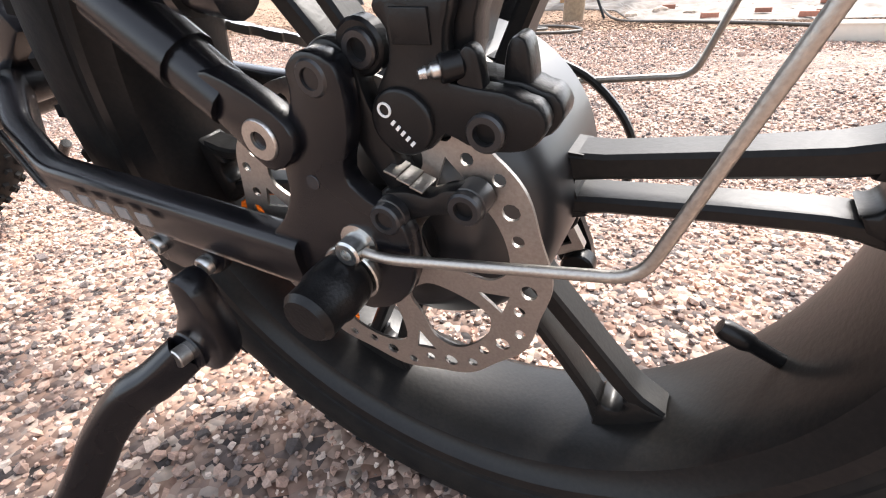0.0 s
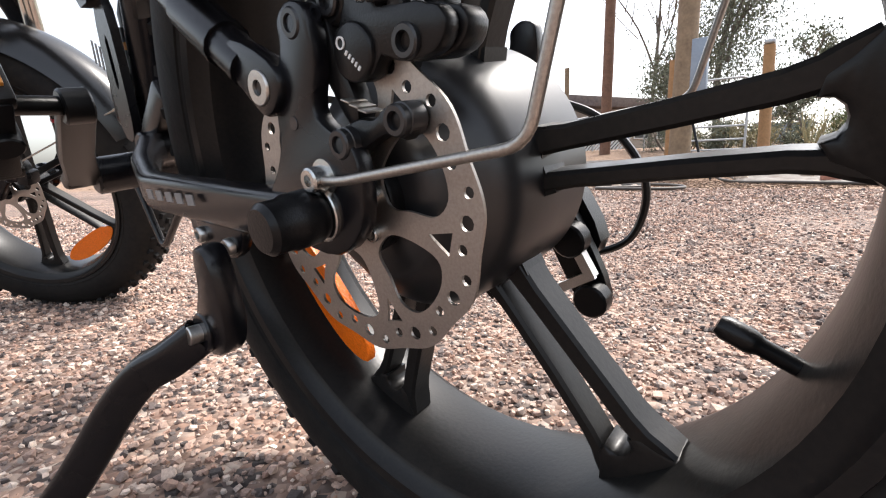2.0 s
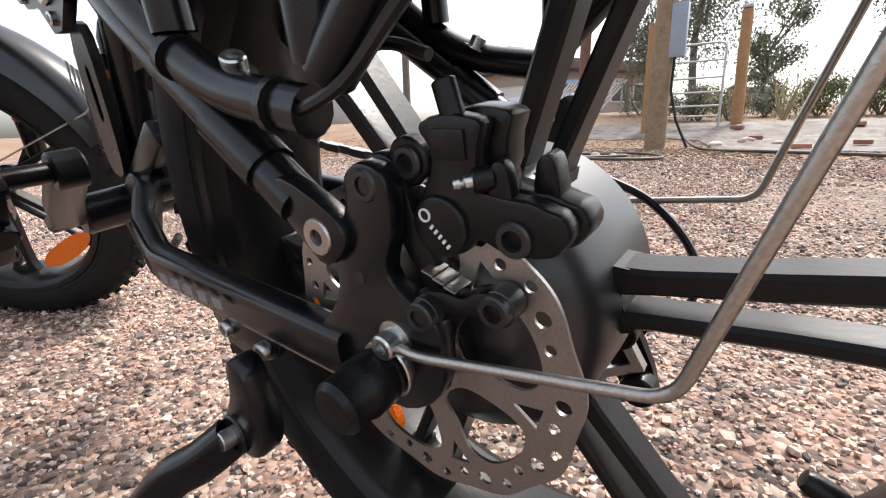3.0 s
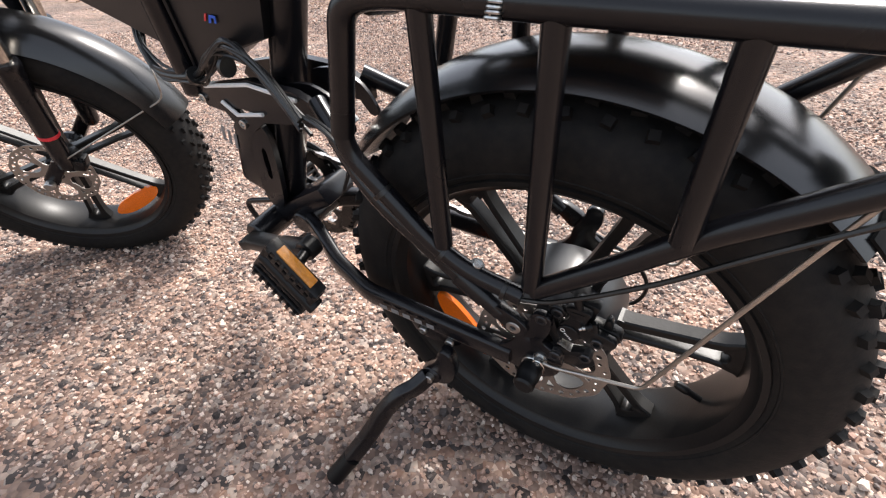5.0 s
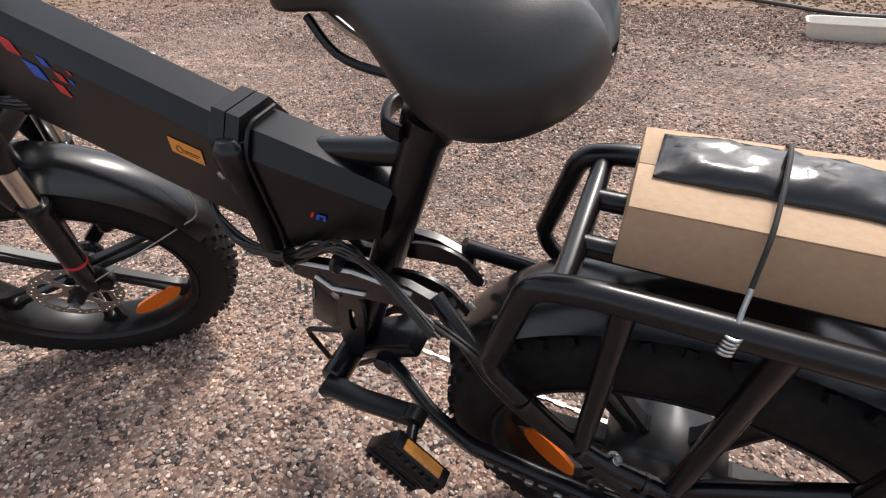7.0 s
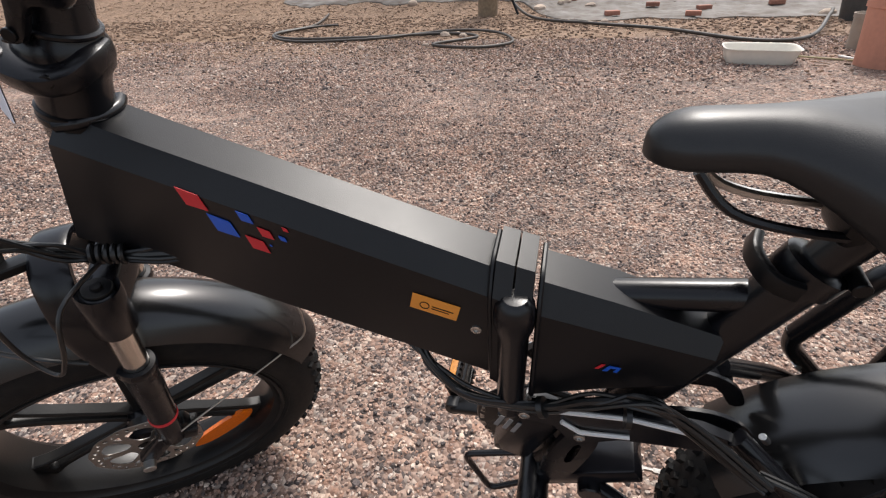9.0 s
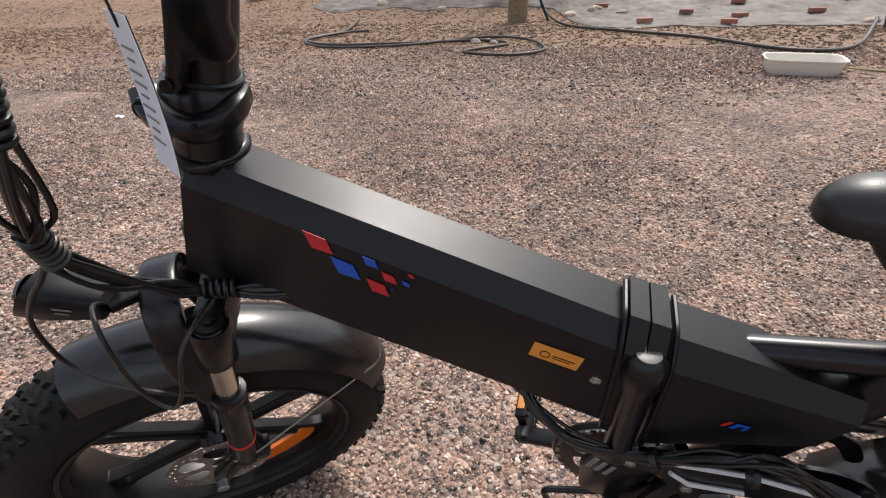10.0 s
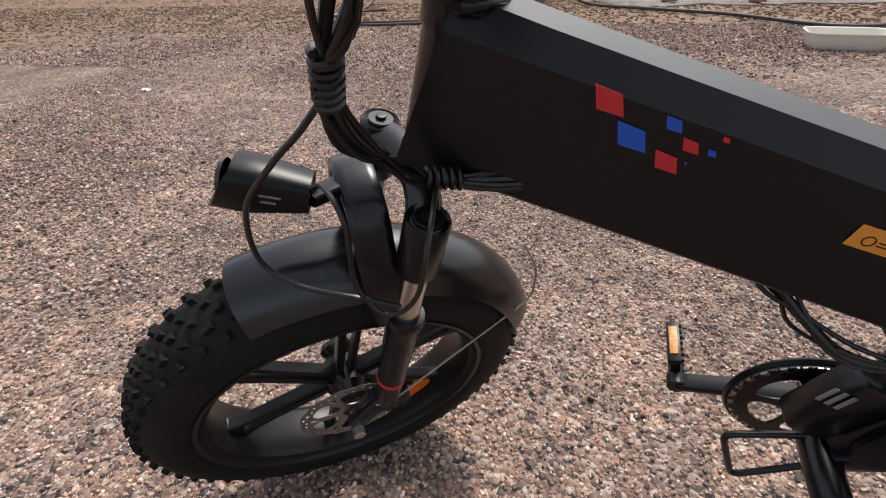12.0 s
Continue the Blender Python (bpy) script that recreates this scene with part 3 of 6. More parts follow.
part("valve", revolve(base, base - valve_dir, [(0.0046, 0), (0.0046, 0.018), (0.0056, 0.02), (0.0064, 0.023), (0.0064, 0.035), (0.0048, 0.0385), (0, 0.039)], 14), M_PLASTIC, rear_wheel, "black valve with plastic cap")


def reflector_geo(place, angle, r=0.197, long=0.105, y=-0.002):
    """Boat-shaped spoke reflector lying inside the rim."""
    pts = smooth_loop([(-long / 2, 0), (-long * 0.33, 0.019), (0, 0.025), (long * 0.33, 0.019), (long / 2, 0), (long * 0.33, -0.017), (0, -0.021), (-long * 0.33, -0.017)], 3)
    m = place @ Matrix.Rotation(radians(-angle), 4, 'Y') @ pose(r, y, 0, 0, 90, 0)
    g = plate(pts, -0.0045, 0.004, m=m)
    return g


part("wheel_reflector", reflector_geo(rear_place, 215, 0.193, 0.15, -0.016), M_ORANGE, rear_wheel, "bright orange plastic reflector")

front_place = STEER @ Matrix.Translation(FRONT_AXLE)
front_wheel = make_wheel("front_wheel", front_place, 12, 0.028)
part("front_hub", lathe([(0.01, -0.062), (0.03, -0.06), (0.032, -0.05), (0.022, -0.04), (0.034, -0.025), (0.034, 0.025), (0.022, 0.04), (0.032, 0.05), (0.03, 0.06), (0.01, 0.062)], 36).moved(front_place), M_PAINT, front_wheel)
part("brake_rotor", rotor_geo(0.09, -0.07).moved(front_place), M_ROTOR, front_wheel, "drilled steel brake disc")
part("wheel_reflector", reflector_geo(front_place, -68, 0.188, 0.165, -0.01), M_ORANGE, front_wheel, "bright orange plastic reflector")

# rear triangle
for s in (1, -1):
    y = -0.105 * s
    part("chain_stay", tube(rounded([(-0.43, y * 0.3, 0.37), (-0.385, y * 0.5, 0.37), (-0.325, y * 0.8, 0.35), (-0.252, y * 0.99, 0.333), (-0.2, y * 0.99, 0.33), (-0.018, y, 0.3195)], 0.014, 5), 1.0, 16, squash=(0.0105, 0.0165)), M_PAINT, bike)
    part("seat_stay", tube(rounded([(-0.305, y * 0.45, 0.606), (-0.2, y * 0.97, 0.533), (-0.03, y * 1.02, 0.404)], 0.05), 0.0122, 14), M_PAINT, bike)
    drop = [(0.007, 0.409), (0.009, 0.42), (0.019, 0.426), (0.031, 0.422), (0.033, 0.41), (0.031, 0.395), (0.024, 0.377), (0.033, 0.367), (0.046, 0.36), (0.05, 0.345), (0.044, 0.318), (0.02, 0.301), (-0.012, 0.305), (-0.032, 0.312), (-0.036, 0.333), (-0.022, 0.348), (-0.012, 0.363), (-0.009, 0.378), (-0.001, 0.395)]
    part("dropout", pebble(smooth_loop(drop, 3), y - 0.006, y + 0.005, 0.0018), M_PAINT, bike)
    part("stay_end", pebble(smooth_loop([(-0.044, 0.411), (-0.03, 0.419), (0.0, 0.404), (0.006, 0.389), (-0.01, 0.377), (-0.024, 0.387)], 3), y * 1.05 - 0.0055, y * 1.05 + 0.006, 0.0018), M_PAINT, bike)
    part("weld_sleeve", tube([(-0.085, y * 1.01, 0.446), (-0.05, y * 1.015, 0.4195)], 0.0142, 14), M_PAINT, bike)
part("pivot_bolt", revolve((-0.011, -0.1155, 0.392), (-0.011, -1, 0.392), [(0.0092, 0), (0.0092, 0.001), (0.0087, 0.0017), (0.0042, 0.0017), (0.004, -0.0005), (0, -0.0006)], 20), M_STEEL, bike, "polished pivot bolt")
# dark disc on the uncut dropout, painting the shade inside a small hole
part("hole_shade_disc", cyl((0.006, -0.1115, 0.372), (0.006, -0.1105, 0.372), 0.0036, 14), M_DARK, bike)
# axle nut cover, washers and axle
nut = part("axle_cover", revolve((0.0145, -0.1135, 0.325), (0.0145, -1, 0.325), [(0.0115, 0), (0.0135, 0.0015), (0.0148, 0.006), (0.0148, 0.018), (0.0135, 0.021), (0.0135, 0.031), (0.011, 0.034), (0, 0.0345)], 28), M_PLASTIC, bike, "black rubber axle nut cover")
part("washer", cyl((0.0145, -0.1105, 0.325), (0.0145, -0.114, 0.325), 0.0155, 28), M_BOLT, bike)
part("axle", cyl((0.0145, -0.086, 0.325), (0.0145, -0.112, 0.325), 0.0125, 24), M_PLASTIC, bike)
part("stay_eye", revolve((0.023, -0.106, 0.344), (0.023, -1, 0.344), [(0.0085, 0), (0.0085, 0.004), (0.0095, 0.0045), (0.0095, 0.006), (0.0065, 0.0065), (0.0065, 0.0145), (0.0055, 0.0155), (0.003, 0.0155), (0.003, 0.012), (0, 0.012)], 20), M_BOLT, bike, "steel eyelet screw")
stay_path = rounded([(0.023, -0.1155, 0.3435), (0.04, -0.1165, 0.3425), (0.14, -0.108, 0.3535), (0.236, -0.106, 0.642)], 0.010, 5)
part("mudguard_stay", tube(stay_path, 0.0024, 10), M_STAY, bike, "bent bare steel mudguard stay")
part("mudguard_stay", tube([(p[0], -p[1] - 0.002, p[2]) for p in stay_path], 0.0024, 10), M_STAY, bike)

# kickstand
kick = part("kickstand", pebble(smooth_loop([(-0.178, 0.312), (-0.16, 0.32), (-0.1, 0.312), (-0.094, 0.3), (-0.114, 0.284), (-0.164, 0.284)], 3), -0.1085, -0.1, 0.0015), M_PAINT, bike, "black alloy kickstand, folded down")
leg = Geo()
blade = smooth_loop([(-0.117, 0.299), (-0.1, 0.297), (-0.095, 0.268), (-0.1, 0.238), (-0.115, 0.217), (-0.137, 0.21), (-0.1535, 0.219), (-0.1555, 0.233), (-0.144, 0.249), (-0.127, 0.272)], 3)
pebble(blade, -0.136, -0.1165, 0.0045, leg)
revolve((-0.137, -0.124, 0.2295), (-0.137, -0.141, 0.232), [(0, 0), (0.014, 0.0), (0.0155, 0.002), (0.0155, 0.014), (0.014, 0.0155), (0, 0.0158)], 28, leg)
tube(spline([(-0.142, -0.138, 0.228), (-0.156, -0.158, 0.215), (-0.174, -0.175, 0.204), (-0.194, -0.196, 0.178), (-0.206, -0.215, 0.152), (-0.222, -0.24, 0.12), (-0.247, -0.278, 0.078)], 5), 1.0, 16, g=leg, squash=(0.0105, 0.0145))
part("leg", leg, M_PAINT, kick)
part("foot", tube([(-0.236, -0.262, 0.096), (-0.258, -0.294, 0.062)], 0.0155, 16), M_PLASTIC, kick)
part("pivot_pin", cyl((-0.137, -0.138, 0.2315), (-0.137, -0.1485, 0.233), 0.0072, 18), M_STEEL, kick)
for x, z in ((-0.157, 0.3), (-0.113, 0.294)):
    part("bolt", socket_bolt((x, -0.1075, z), (0, -1, 0), 0.0065, 0.0065), M_BOLT, kick)

# rear brake caliper and its mount
mount = Geo()
pebble(smooth_loop([(0.01, 0.418), (0.014, 0.426), (0.024, 0.427), (0.032, 0.419), (0.035, 0.404), (0.045, 0.375), (0.037, 0.366), (0.023, 0.392)], 3), -0.1, -0.088, 0.0025, mount)
pebble(smooth_loop([(0.028, 0.354), (0.033, 0.366), (0.048, 0.37), (0.058, 0.369), (0.066, 0.3735), (0.078, 0.3735), (0.0815, 0.365), (0.076, 0.358), (0.066, 0.361), (0.05, 0.356), (0.036, 0.349)], 3), -0.104, -0.093, 0.003, mount)
part("caliper_mount", mount, M_MATT, bike)
caliper = Geo()
arm = [(0.0715, 0.4135), (0.09, 0.411), (0.0965, 0.4085), (0.1012, 0.407), (0.1045, 0.4015), (0.1025, 0.3955), (0.097, 0.391), (0.0866, 0.3894), (0.0755, 0.391), (0.067, 0.3945)]
lobe = [(0.0605, 0.3882), (0.0518, 0.3854), (0.0438, 0.389), (0.0378, 0.3968), (0.0398, 0.4085), (0.0478, 0.42), (0.0488, 0.43), (0.0452, 0.435), (0.046, 0.4395), (0.056, 0.4418), (0.068, 0.4406), (0.0735, 0.4375), (0.0708, 0.43), (0.0698, 0.4205)]
pebble(smooth_loop(arm + lobe, 2), -0.1005, -0.0905, 0.0018, caliper)
pebble(smooth_loop([(x + 0.0025, z) for x, z in arm] + [(x + 0.006, z + 0.001) for x, z in lobe], 2), -0.0895, -0.074, 0.0018, caliper)
revolve((0.0505, -0.099, 0.3985), (0.0505, -1, 0.3985), [(0.013, 0), (0.013, 0.0028), (0.0125, 0.0036), (0.0115, 0.004), (0, 0.004)], 28, caliper)
for dx, ya, yb in ((0.0, -0.0995, -0.0925), (0.0125, -0.0885, -0.0765)):
    pebble(smooth_loop([(0.0735 + dx, 0.408), (0.074 + dx, 0.4195), (0.0765 + dx, 0.4245), (0.08 + dx, 0.4242), (0.082 + dx, 0.4195), (0.0825 + dx, 0.408)], 3), ya, yb, 0.0014, caliper)
pebble([(0.052, 0.4255), (0.0525, 0.437), (0.0665, 0.4365), (0.0665, 0.4255)], -0.1018, -0.1, 0.0005, caliper)
cal = part("brake_caliper", caliper, M_MATT, bike, "black hydraulic brake caliper with bars of white print")
for k, (x, z) in enumerate(((0.0357, 0.4235), (0.0838, 0.3972), (0.021, 0.4165), (0.0405, 0.3595), (0.0745, 0.367))):
    yy = (-0.1005, -0.1035, -0.112, -0.1125, -0.1065)[k]
    part("bolt", revolve((x, yy + 0.014, z), (x, -1, z), [(0.0078, 0), (0.0078, 0.0095), (0.0072, 0.0098), (0.0072, 0.013), (0.0064, 0.014), (0.0042, 0.014), (0.0039, 0.0095), (0, 0.0095)], 20), M_HUB, cal, "black socket-head bolt")
part("bolt_sleeve", cyl((0.0345, -0.09, 0.4235), (0.0345, -0.098, 0.4235), 0.0105, 20), M_MATT, cal)
part("bleed_collar", cyl((0.0745, -0.0965, 0.4185), (0.0685, -0.1015, 0.418), 0.0048, 16), M_PLASTIC, cal)
part("bleed_screw", revolve((0.0688, -0.1012, 0.418), (0.0628, -0.1062, 0.4176), [(0.0027, 0), (0.0027, 0.003), (0.0018, 0.0038), (0.0024, 0.005), (0.0018, 0.0075), (0, 0.008)], 14), M_BOLT, cal)
part("hose_fitting", cyl((0.0595, -0.0955, 0.438), (0.055, -0.094, 0.453), 0.0048, 14), M_PLASTIC, cal)
for i in range(3):
    part("cooling_fin", block(0.0435 + 0.0055 * i, -0.1, 0.3785 - 0.0028 * i, 0.006, 0.012, 0.0009, 0.0002, (0, 20, 0)), M_STAY, cal)
logo = Geo()
plate(ring(0.0448, 0.4035, 0.0029, 20), -0.1036, -0.1029, [ring(0.0448, 0.4035, 0.0021, 20)], logo)
for i in range(5):
    block(0.0478 + 0.0018 * i, -0.1033, 0.3988 - 0.0019 * i, 0.0012, 0.0006, 0.0021, 0.0, (0, 46, 0), logo)
tagged(part("printed_mark", logo, M_WHITE, cal), kind="stuff")

# luggage rack, a welded tube frame
YR = 0.106
rack = part("luggage_rack", tube(rounded([(-0.21, -YR - .003, 0.612), (-0.172, -YR, 0.742), (-0.13, -YR, 0.751), (0.345, -YR, 0.738)], 0.045, 7), 0.0128, 16), M_PAINT, bike, "black welded tube luggage rack")
for s in (-1, 1):
    if s == 1:
        part("side_rail", tube(rounded([(-0.21, YR + .003, 0.612), (-0.172, YR - .006, 0.742), (-0.13, YR - .006, 0.751), (0.345, YR - .006, 0.738)], 0.045, 7), 0.0128, 16), M_PAINT, rack)
    part("lower_rail", tube(rounded([(-0.2105, s * 0.109, 0.62), (-0.2075, s * 0.11, 0.588), (-0.12, s * 0.11, 0.492), (-0.07, s * 0.11, 0.4595), (-0.002, s * 0.11, 0.4465)], 0.04, 6), 0.0112, 14), M_PAINT, rack)
    part("rear_brace", tube(rounded([(0.011, s * 0.108, 0.461), (0.1, s * 0.104, 0.535), (0.145, s * 0.104, 0.579), (0.255, s * 0.106, 0.668), (0.345, s * 0.106, 0.735)], 0.04, 6), 0.0116, 14), M_PAINT, rack)
    for xa, xb, zb in ((-0.094, -0.1, 0.49), (0.019, 0.008, 0.465), (0.14, 0.135, 0.575)):
        part("upright", tube([(xa, s * 0.105, 0.742), (xb, s * 0.109, zb)], 0.0112, 14), M_PAINT, rack)
for y in (-0.032, 0.04):
    part("deck_bar", tube([(-0.147, y, 0.7318), (0.24, y, 0.7182)], 0.0115, 14), M_PAINT, rack)
    part("weld_cap", revolve((0.238, y, 0.7183), (1, y, 0.69), [(0.0118, 0), (0.0118, 0.003), (0.009, 0.006), (0, 0.0065)], 14), M_PAINT, rack)
part("cross_bar", tube([(0.231, -0.104, 0.7375), (0.231, -0.07, 0.723), (0.231, 0.075, 0.723), (0.231, 0.1, 0.7375)], 0.0125, 14), M_PAINT, rack)
part("cross_bar", tube([(-0.147, -0.1, 0.742), (-0.147, -0.07, 0.7335), (-0.147, 0.07, 0.7335), (-0.147, 0.1, 0.742)], 0.0115, 14), M_PAINT, rack)
for x, z, nx in ((-0.192, 0.549, 0.68), (-0.064, 0.4605, 0.42)):
    for y in (-0.103, 0.103):
        at = Vector((x, y, z))
        out = Vector((nx, y * 2.2, 0.8)).normalized()
        part("rack_bolt", revolve(at + out * 0.006, at + out, [(0.0098, 0), (0.0098, 0.0015), (0.0064, 0.0017), (0.0064, 0.0095), (0.0056, 0.0105), (0.0034, 0.0105), (0.0032, 0.007), (0, 0.007)], 16), M_BOLT, rack)

# tail lamp hung under the rack's end
tail = part("tail_lamp", pebble(smooth_loop([(0.268, 0.66), (0.28, 0.667), (0.304, 0.664), (0.31, 0.642), (0.304, 0.626), (0.278, 0.624), (0.269, 0.638)], 3), -0.038, 0.042, 0.006), M_PLASTIC, bike, "black tail lamp with a clear lens")
part("lens", block(0.306, 0.002, 0.638, 0.01, 0.066, 0.02, 0.004, (0, -10, 0)), M_WHITE, tail)
part("bracket", tube(rounded([(0.236, 0.0, 0.715), (0.27, 0.0, 0.69), (0.286, 0.0, 0.66)], 0.01), 1.0, 10, squash=(0.018, 0.004)), M_PAINT, tail)

# mudguards
def guard_geo(r, a0, a1, half=0.064, drop=0.03):
    arch = []
    for i in range(11):
        t = -1 + 0.2 * i
        arch.append((r - drop * abs(t) ** 2.6, half * t))
    inner = [(q - 0.0035, y * 0.965) for q, y in arch[::-1]]
    return lathe(arch + inner, 56, True, arc=(a0, a1))


rear_guard = part("rear_mudguard", guard_geo(0.361, 44, 152, 0.066, 0.019).moved(rear_place), M_GUARD, bike, "long black plastic mudguard")
part("flap", guard_geo(0.364, 34, 46, 0.056, 0.012).moved(rear_place), M_RUBBER, rear_guard)
for i in range(2):
    part("rivet", cyl((-0.262 - 0.016 * i, -0.03, 0.578 - 0.018 * i), (-0.27 - 0.016 * i, -0.03, 0.588 - 0.018 * i), 0.0045, 12), M_BOLT, rear_guard)
front_guard = part("front_mudguard", guard_geo(0.362, 10, 99, 0.066, 0.045).moved(front_place), M_GUARD, bike, "black plastic front mudguard")

# main beam: box section with chamfered upper edges
def beam_geo(stations):
    """Lofts an eight-sided section through stations of (x, top, bottom, half width, chamfer)."""
    g, n = Geo(), len(stations)
    for x0, zt, x1, zb, w, c in stations:
        def at(k):
            return (x0 + (x1 - x0) * k, zt + (zb - zt) * k)
        up, mid = at(0), at(c)
        low, end = at(0.97), at(1)
        for (px, pz), y in ((up, -w * 0.55), (mid, -w), (low, -w), (end, -w * 0.9), (end, w * 0.9), (low, w), (mid, w), (up, w * 0.55)):
            g.v.append((px, y, pz))
    for i in range(n - 1):
        for j in range(8):
            g.f.append((i * 8 + j, i * 8 + (j + 1) % 8, (i + 1) * 8 + (j + 1) % 8, (i + 1) * 8 + j))
    g.f += [tuple(range(8)), tuple(range((n - 1) * 8, n * 8))[::-1]]
    return g


frame_beam = part("frame_beam", beam_geo([(-1.008, 0.953, -1.085, 0.795, 0.043, 0.15), (-0.93, 0.925, -0.965, 0.765, 0.043, 0.15), (-0.577, 0.806, -0.582, 0.648, 0.043, 0.15)]), M_FRAME, bike, "broad black box-section frame beam", 25)
part("rear_beam", beam_geo([(-0.533, 0.795, -0.535, 0.61, 0.043, 0.16), (-0.455, 0.775, -0.46, 0.648, 0.043, 0.2), (-0.352, 0.74, -0.376, 0.672, 0.036, 0.25)]), M_FRAME, bike, "", 25)
hinge = part("hinge", beam_geo([(-0.5755, 0.819, -0.5805, 0.64, 0.0485, 0.17), (-0.5575, 0.814, -0.5625, 0.628, 0.0485, 0.17)]), M_FRAME, bike, "folding hinge flanges", 25)
part("hinge_flange", beam_geo([(-0.5555, 0.8135, -0.5605, 0.626, 0.0485, 0.17), (-0.538, 0.809, -0.543, 0.61, 0.0485, 0.17)]), M_FRAME, hinge, "", 25)
part("latch", revolve((-0.5545, -0.044, 0.79), (-0.556, -0.048, 0.57), [(0, 0), (0.012, 0.001), (0.0195, 0.008), (0.0215, 0.02), (0.021, 0.04), (0.0165, 0.055), (0.016, 0.2), (0.012, 0.205), (0, 0.206)], 20), M_PAINT, hinge)

part("hinge_bolt", socket_bolt((-0.595, -0.0425, 0.729), (0, -1, 0), 0.006, 0.0025), M_BOLT, hinge)
bead = Geo()
for x, pts in ((-0.579, [(-0.046, 0.66), (-0.047, 0.782), (-0.024, 0.813), (0.024, 0.813)]), (-0.531, [(-0.045, 0.62), (-0.046, 0.77), (-0.024, 0.8), (0.024, 0.8)])):
    tube(rounded([(x, y, z) for y, z in pts], 0.012), 0.003, 8, g=bead)
part("weld_bead", bead, M_FRAME, frame_beam)
part("top_tube", tube([(-0.525, 0.004, 0.75), (-0.322, 0.004, 0.781)], 0.0168, 18), M_PAINT, bike)
part("gusset", block(-0.46, 0.004, 0.737, 0.1, 0.03, 0.012, 0.003, (0, -8, 0)), M_PAINT, bike)
seat_tube = part("seat_tube", tube([(-0.4985, 0, 0.37), (-0.422, 0, 0.55), (-0.3055, 0, 0.825)], 0.0245, 20), M_PAINT, bike)
clamp = part("seat_clamp", revolve((-0.3115, 0, 0.811), (-0.2945, 0, 0.851), [(0.0245, 0), (0.029, 0.001), (0.029, 0.022), (0.025, 0.024), (0.0, 0.024)], 24), M_PAINT, bike)
part("clamp_lever", tube(spline([(-0.322, -0.03, 0.822), (-0.342, -0.024, 0.826), (-0.352, 0.004, 0.83), (-0.345, 0.03, 0.83)], 4), 1.0, 12, squash=(0.005, 0.009)), M_PLASTIC, clamp)
part("clamp_bolt", cyl((-0.278, -0.026, 0.826), (-0.278, 0.026, 0.826), 0.0075, 14), M_PLASTIC, clamp)
part("seat_post", tube([(-0.306, 0, 0.823), (-0.276, 0, 0.893)], 0.0185, 18), M_PAINT, bike)

# saddle: broad tail, narrow nose, groove between two cushions
sad = Geo()
NS, MS = 30, 28
for i in range(NS + 1):
    t = i / NS
    x = -0.462 + 0.318 * (1 - math.cos(math.pi * t)) / 2
    t = (x + 0.462) / 0.318
    nose = math.sqrt(max(0.0, 1 - max(0, (0.12 - t) / 0.12) ** 2)) + 0.02
    tail = math.sqrt(max(0.0, 1 - max(0, (t - 0.74) / 0.26) ** 2)) + 0.02
    grow = max(0, min(1, (t - 0.22) / 0.5))
    grow = grow * grow * (3 - 2 * grow)
    w = (0.03 + 0.082 * grow) * nose * tail
    top = 0.955 + 0.006 * math.sin(t * 2.6) + 0.006 * t - 0.022 * (1 - nose) - 0.05 * (1 - tail)
    deep = (0.048 + 0.085 * grow) * (0.3 + 0.7 * nose) * (0.25 + 0.75 * tail)
    for j in range(MS):
        a = 2 * math.pi * j / MS
        ca, sa = math.cos(a), math.sin(a)
        y = w * math.copysign(abs(ca) ** 0.8, ca)
        z = top - deep / 2 + (deep / 2) * math.copysign(abs(sa) ** 0.8, sa)
        if sa > 0:
            z -= 0.05 * max(0, t - 0.35) * math.exp(-(y / 0.022) ** 2) * sa + 0.25 * deep * (abs(y) / (w + 1e-6)) ** 3 * sa
        if sa < 0:
            z += 0.45 * deep * max(0, 1 - (y / (w + 1e-6)) ** 2) * -sa
        sad.v.append((x, y + 0.012, z))
for i in range(NS):
    for j in range(MS):
        sad.f.append((i * MS + j, i * MS + (j + 1) % MS, (i + 1) * MS + (j + 1) % MS, (i + 1) * MS + j))
sad.f += [tuple(range(MS)), tuple(range(NS * MS, (NS + 1) * MS))[::-1]]
saddle = part("saddle", sad, M_SADDLE, bike, "wide padded matt black saddle", 60)
for s in (-1, 1):
    part("saddle_rail", tube(spline([(-0.42, s * 0.012 + .01, 0.915), (-0.39, s * 0.02 + .01, 0.885), (-0.34, s * 0.022 + .01, 0.872), (-0.27, s * 0.024 + .01, 0.872), (-0.22, s * 0.04 + .01, 0.9)], 4), 0.0045, 8), M_STEEL if s > 0 else M_PAINT, saddle)
part("saddle_clamp", block(-0.284, 0.008, 0.874, 0.05, 0.05, 0.03, 0.008), M_PLASTIC, saddle)
# suspension link and shock
for s in (-1, 1):
    y = s * 0.045
    lk = part("suspension_link", plate([(-0.548, 0.583), (-0.53, 0.603), (-0.42, 0.622), (-0.34, 0.615), (-0.288, 0.592), (-0.29, 0.57), (-0.35, 0.568), (-0.42, 0.56), (-0.455, 0.538), (-0.48, 0.538), (-0.5, 0.566), (-0.535, 0.57)],
                                  y - 0.006, y + 0.006, [[(-0.49, 0.578), (-0.47, 0.562), (-0.42, 0.572)]]), M_PAINT, bike)
    for x, z in ((-0.537, 0.583), (-0.467, 0.551), (-0.3, 0.582)):
        part("bolt", socket_bolt((x, y + s * 0.006, z), (0, s, 0), 0.0072, 0.004), M_BOLT, lk)
stripe = Geo()
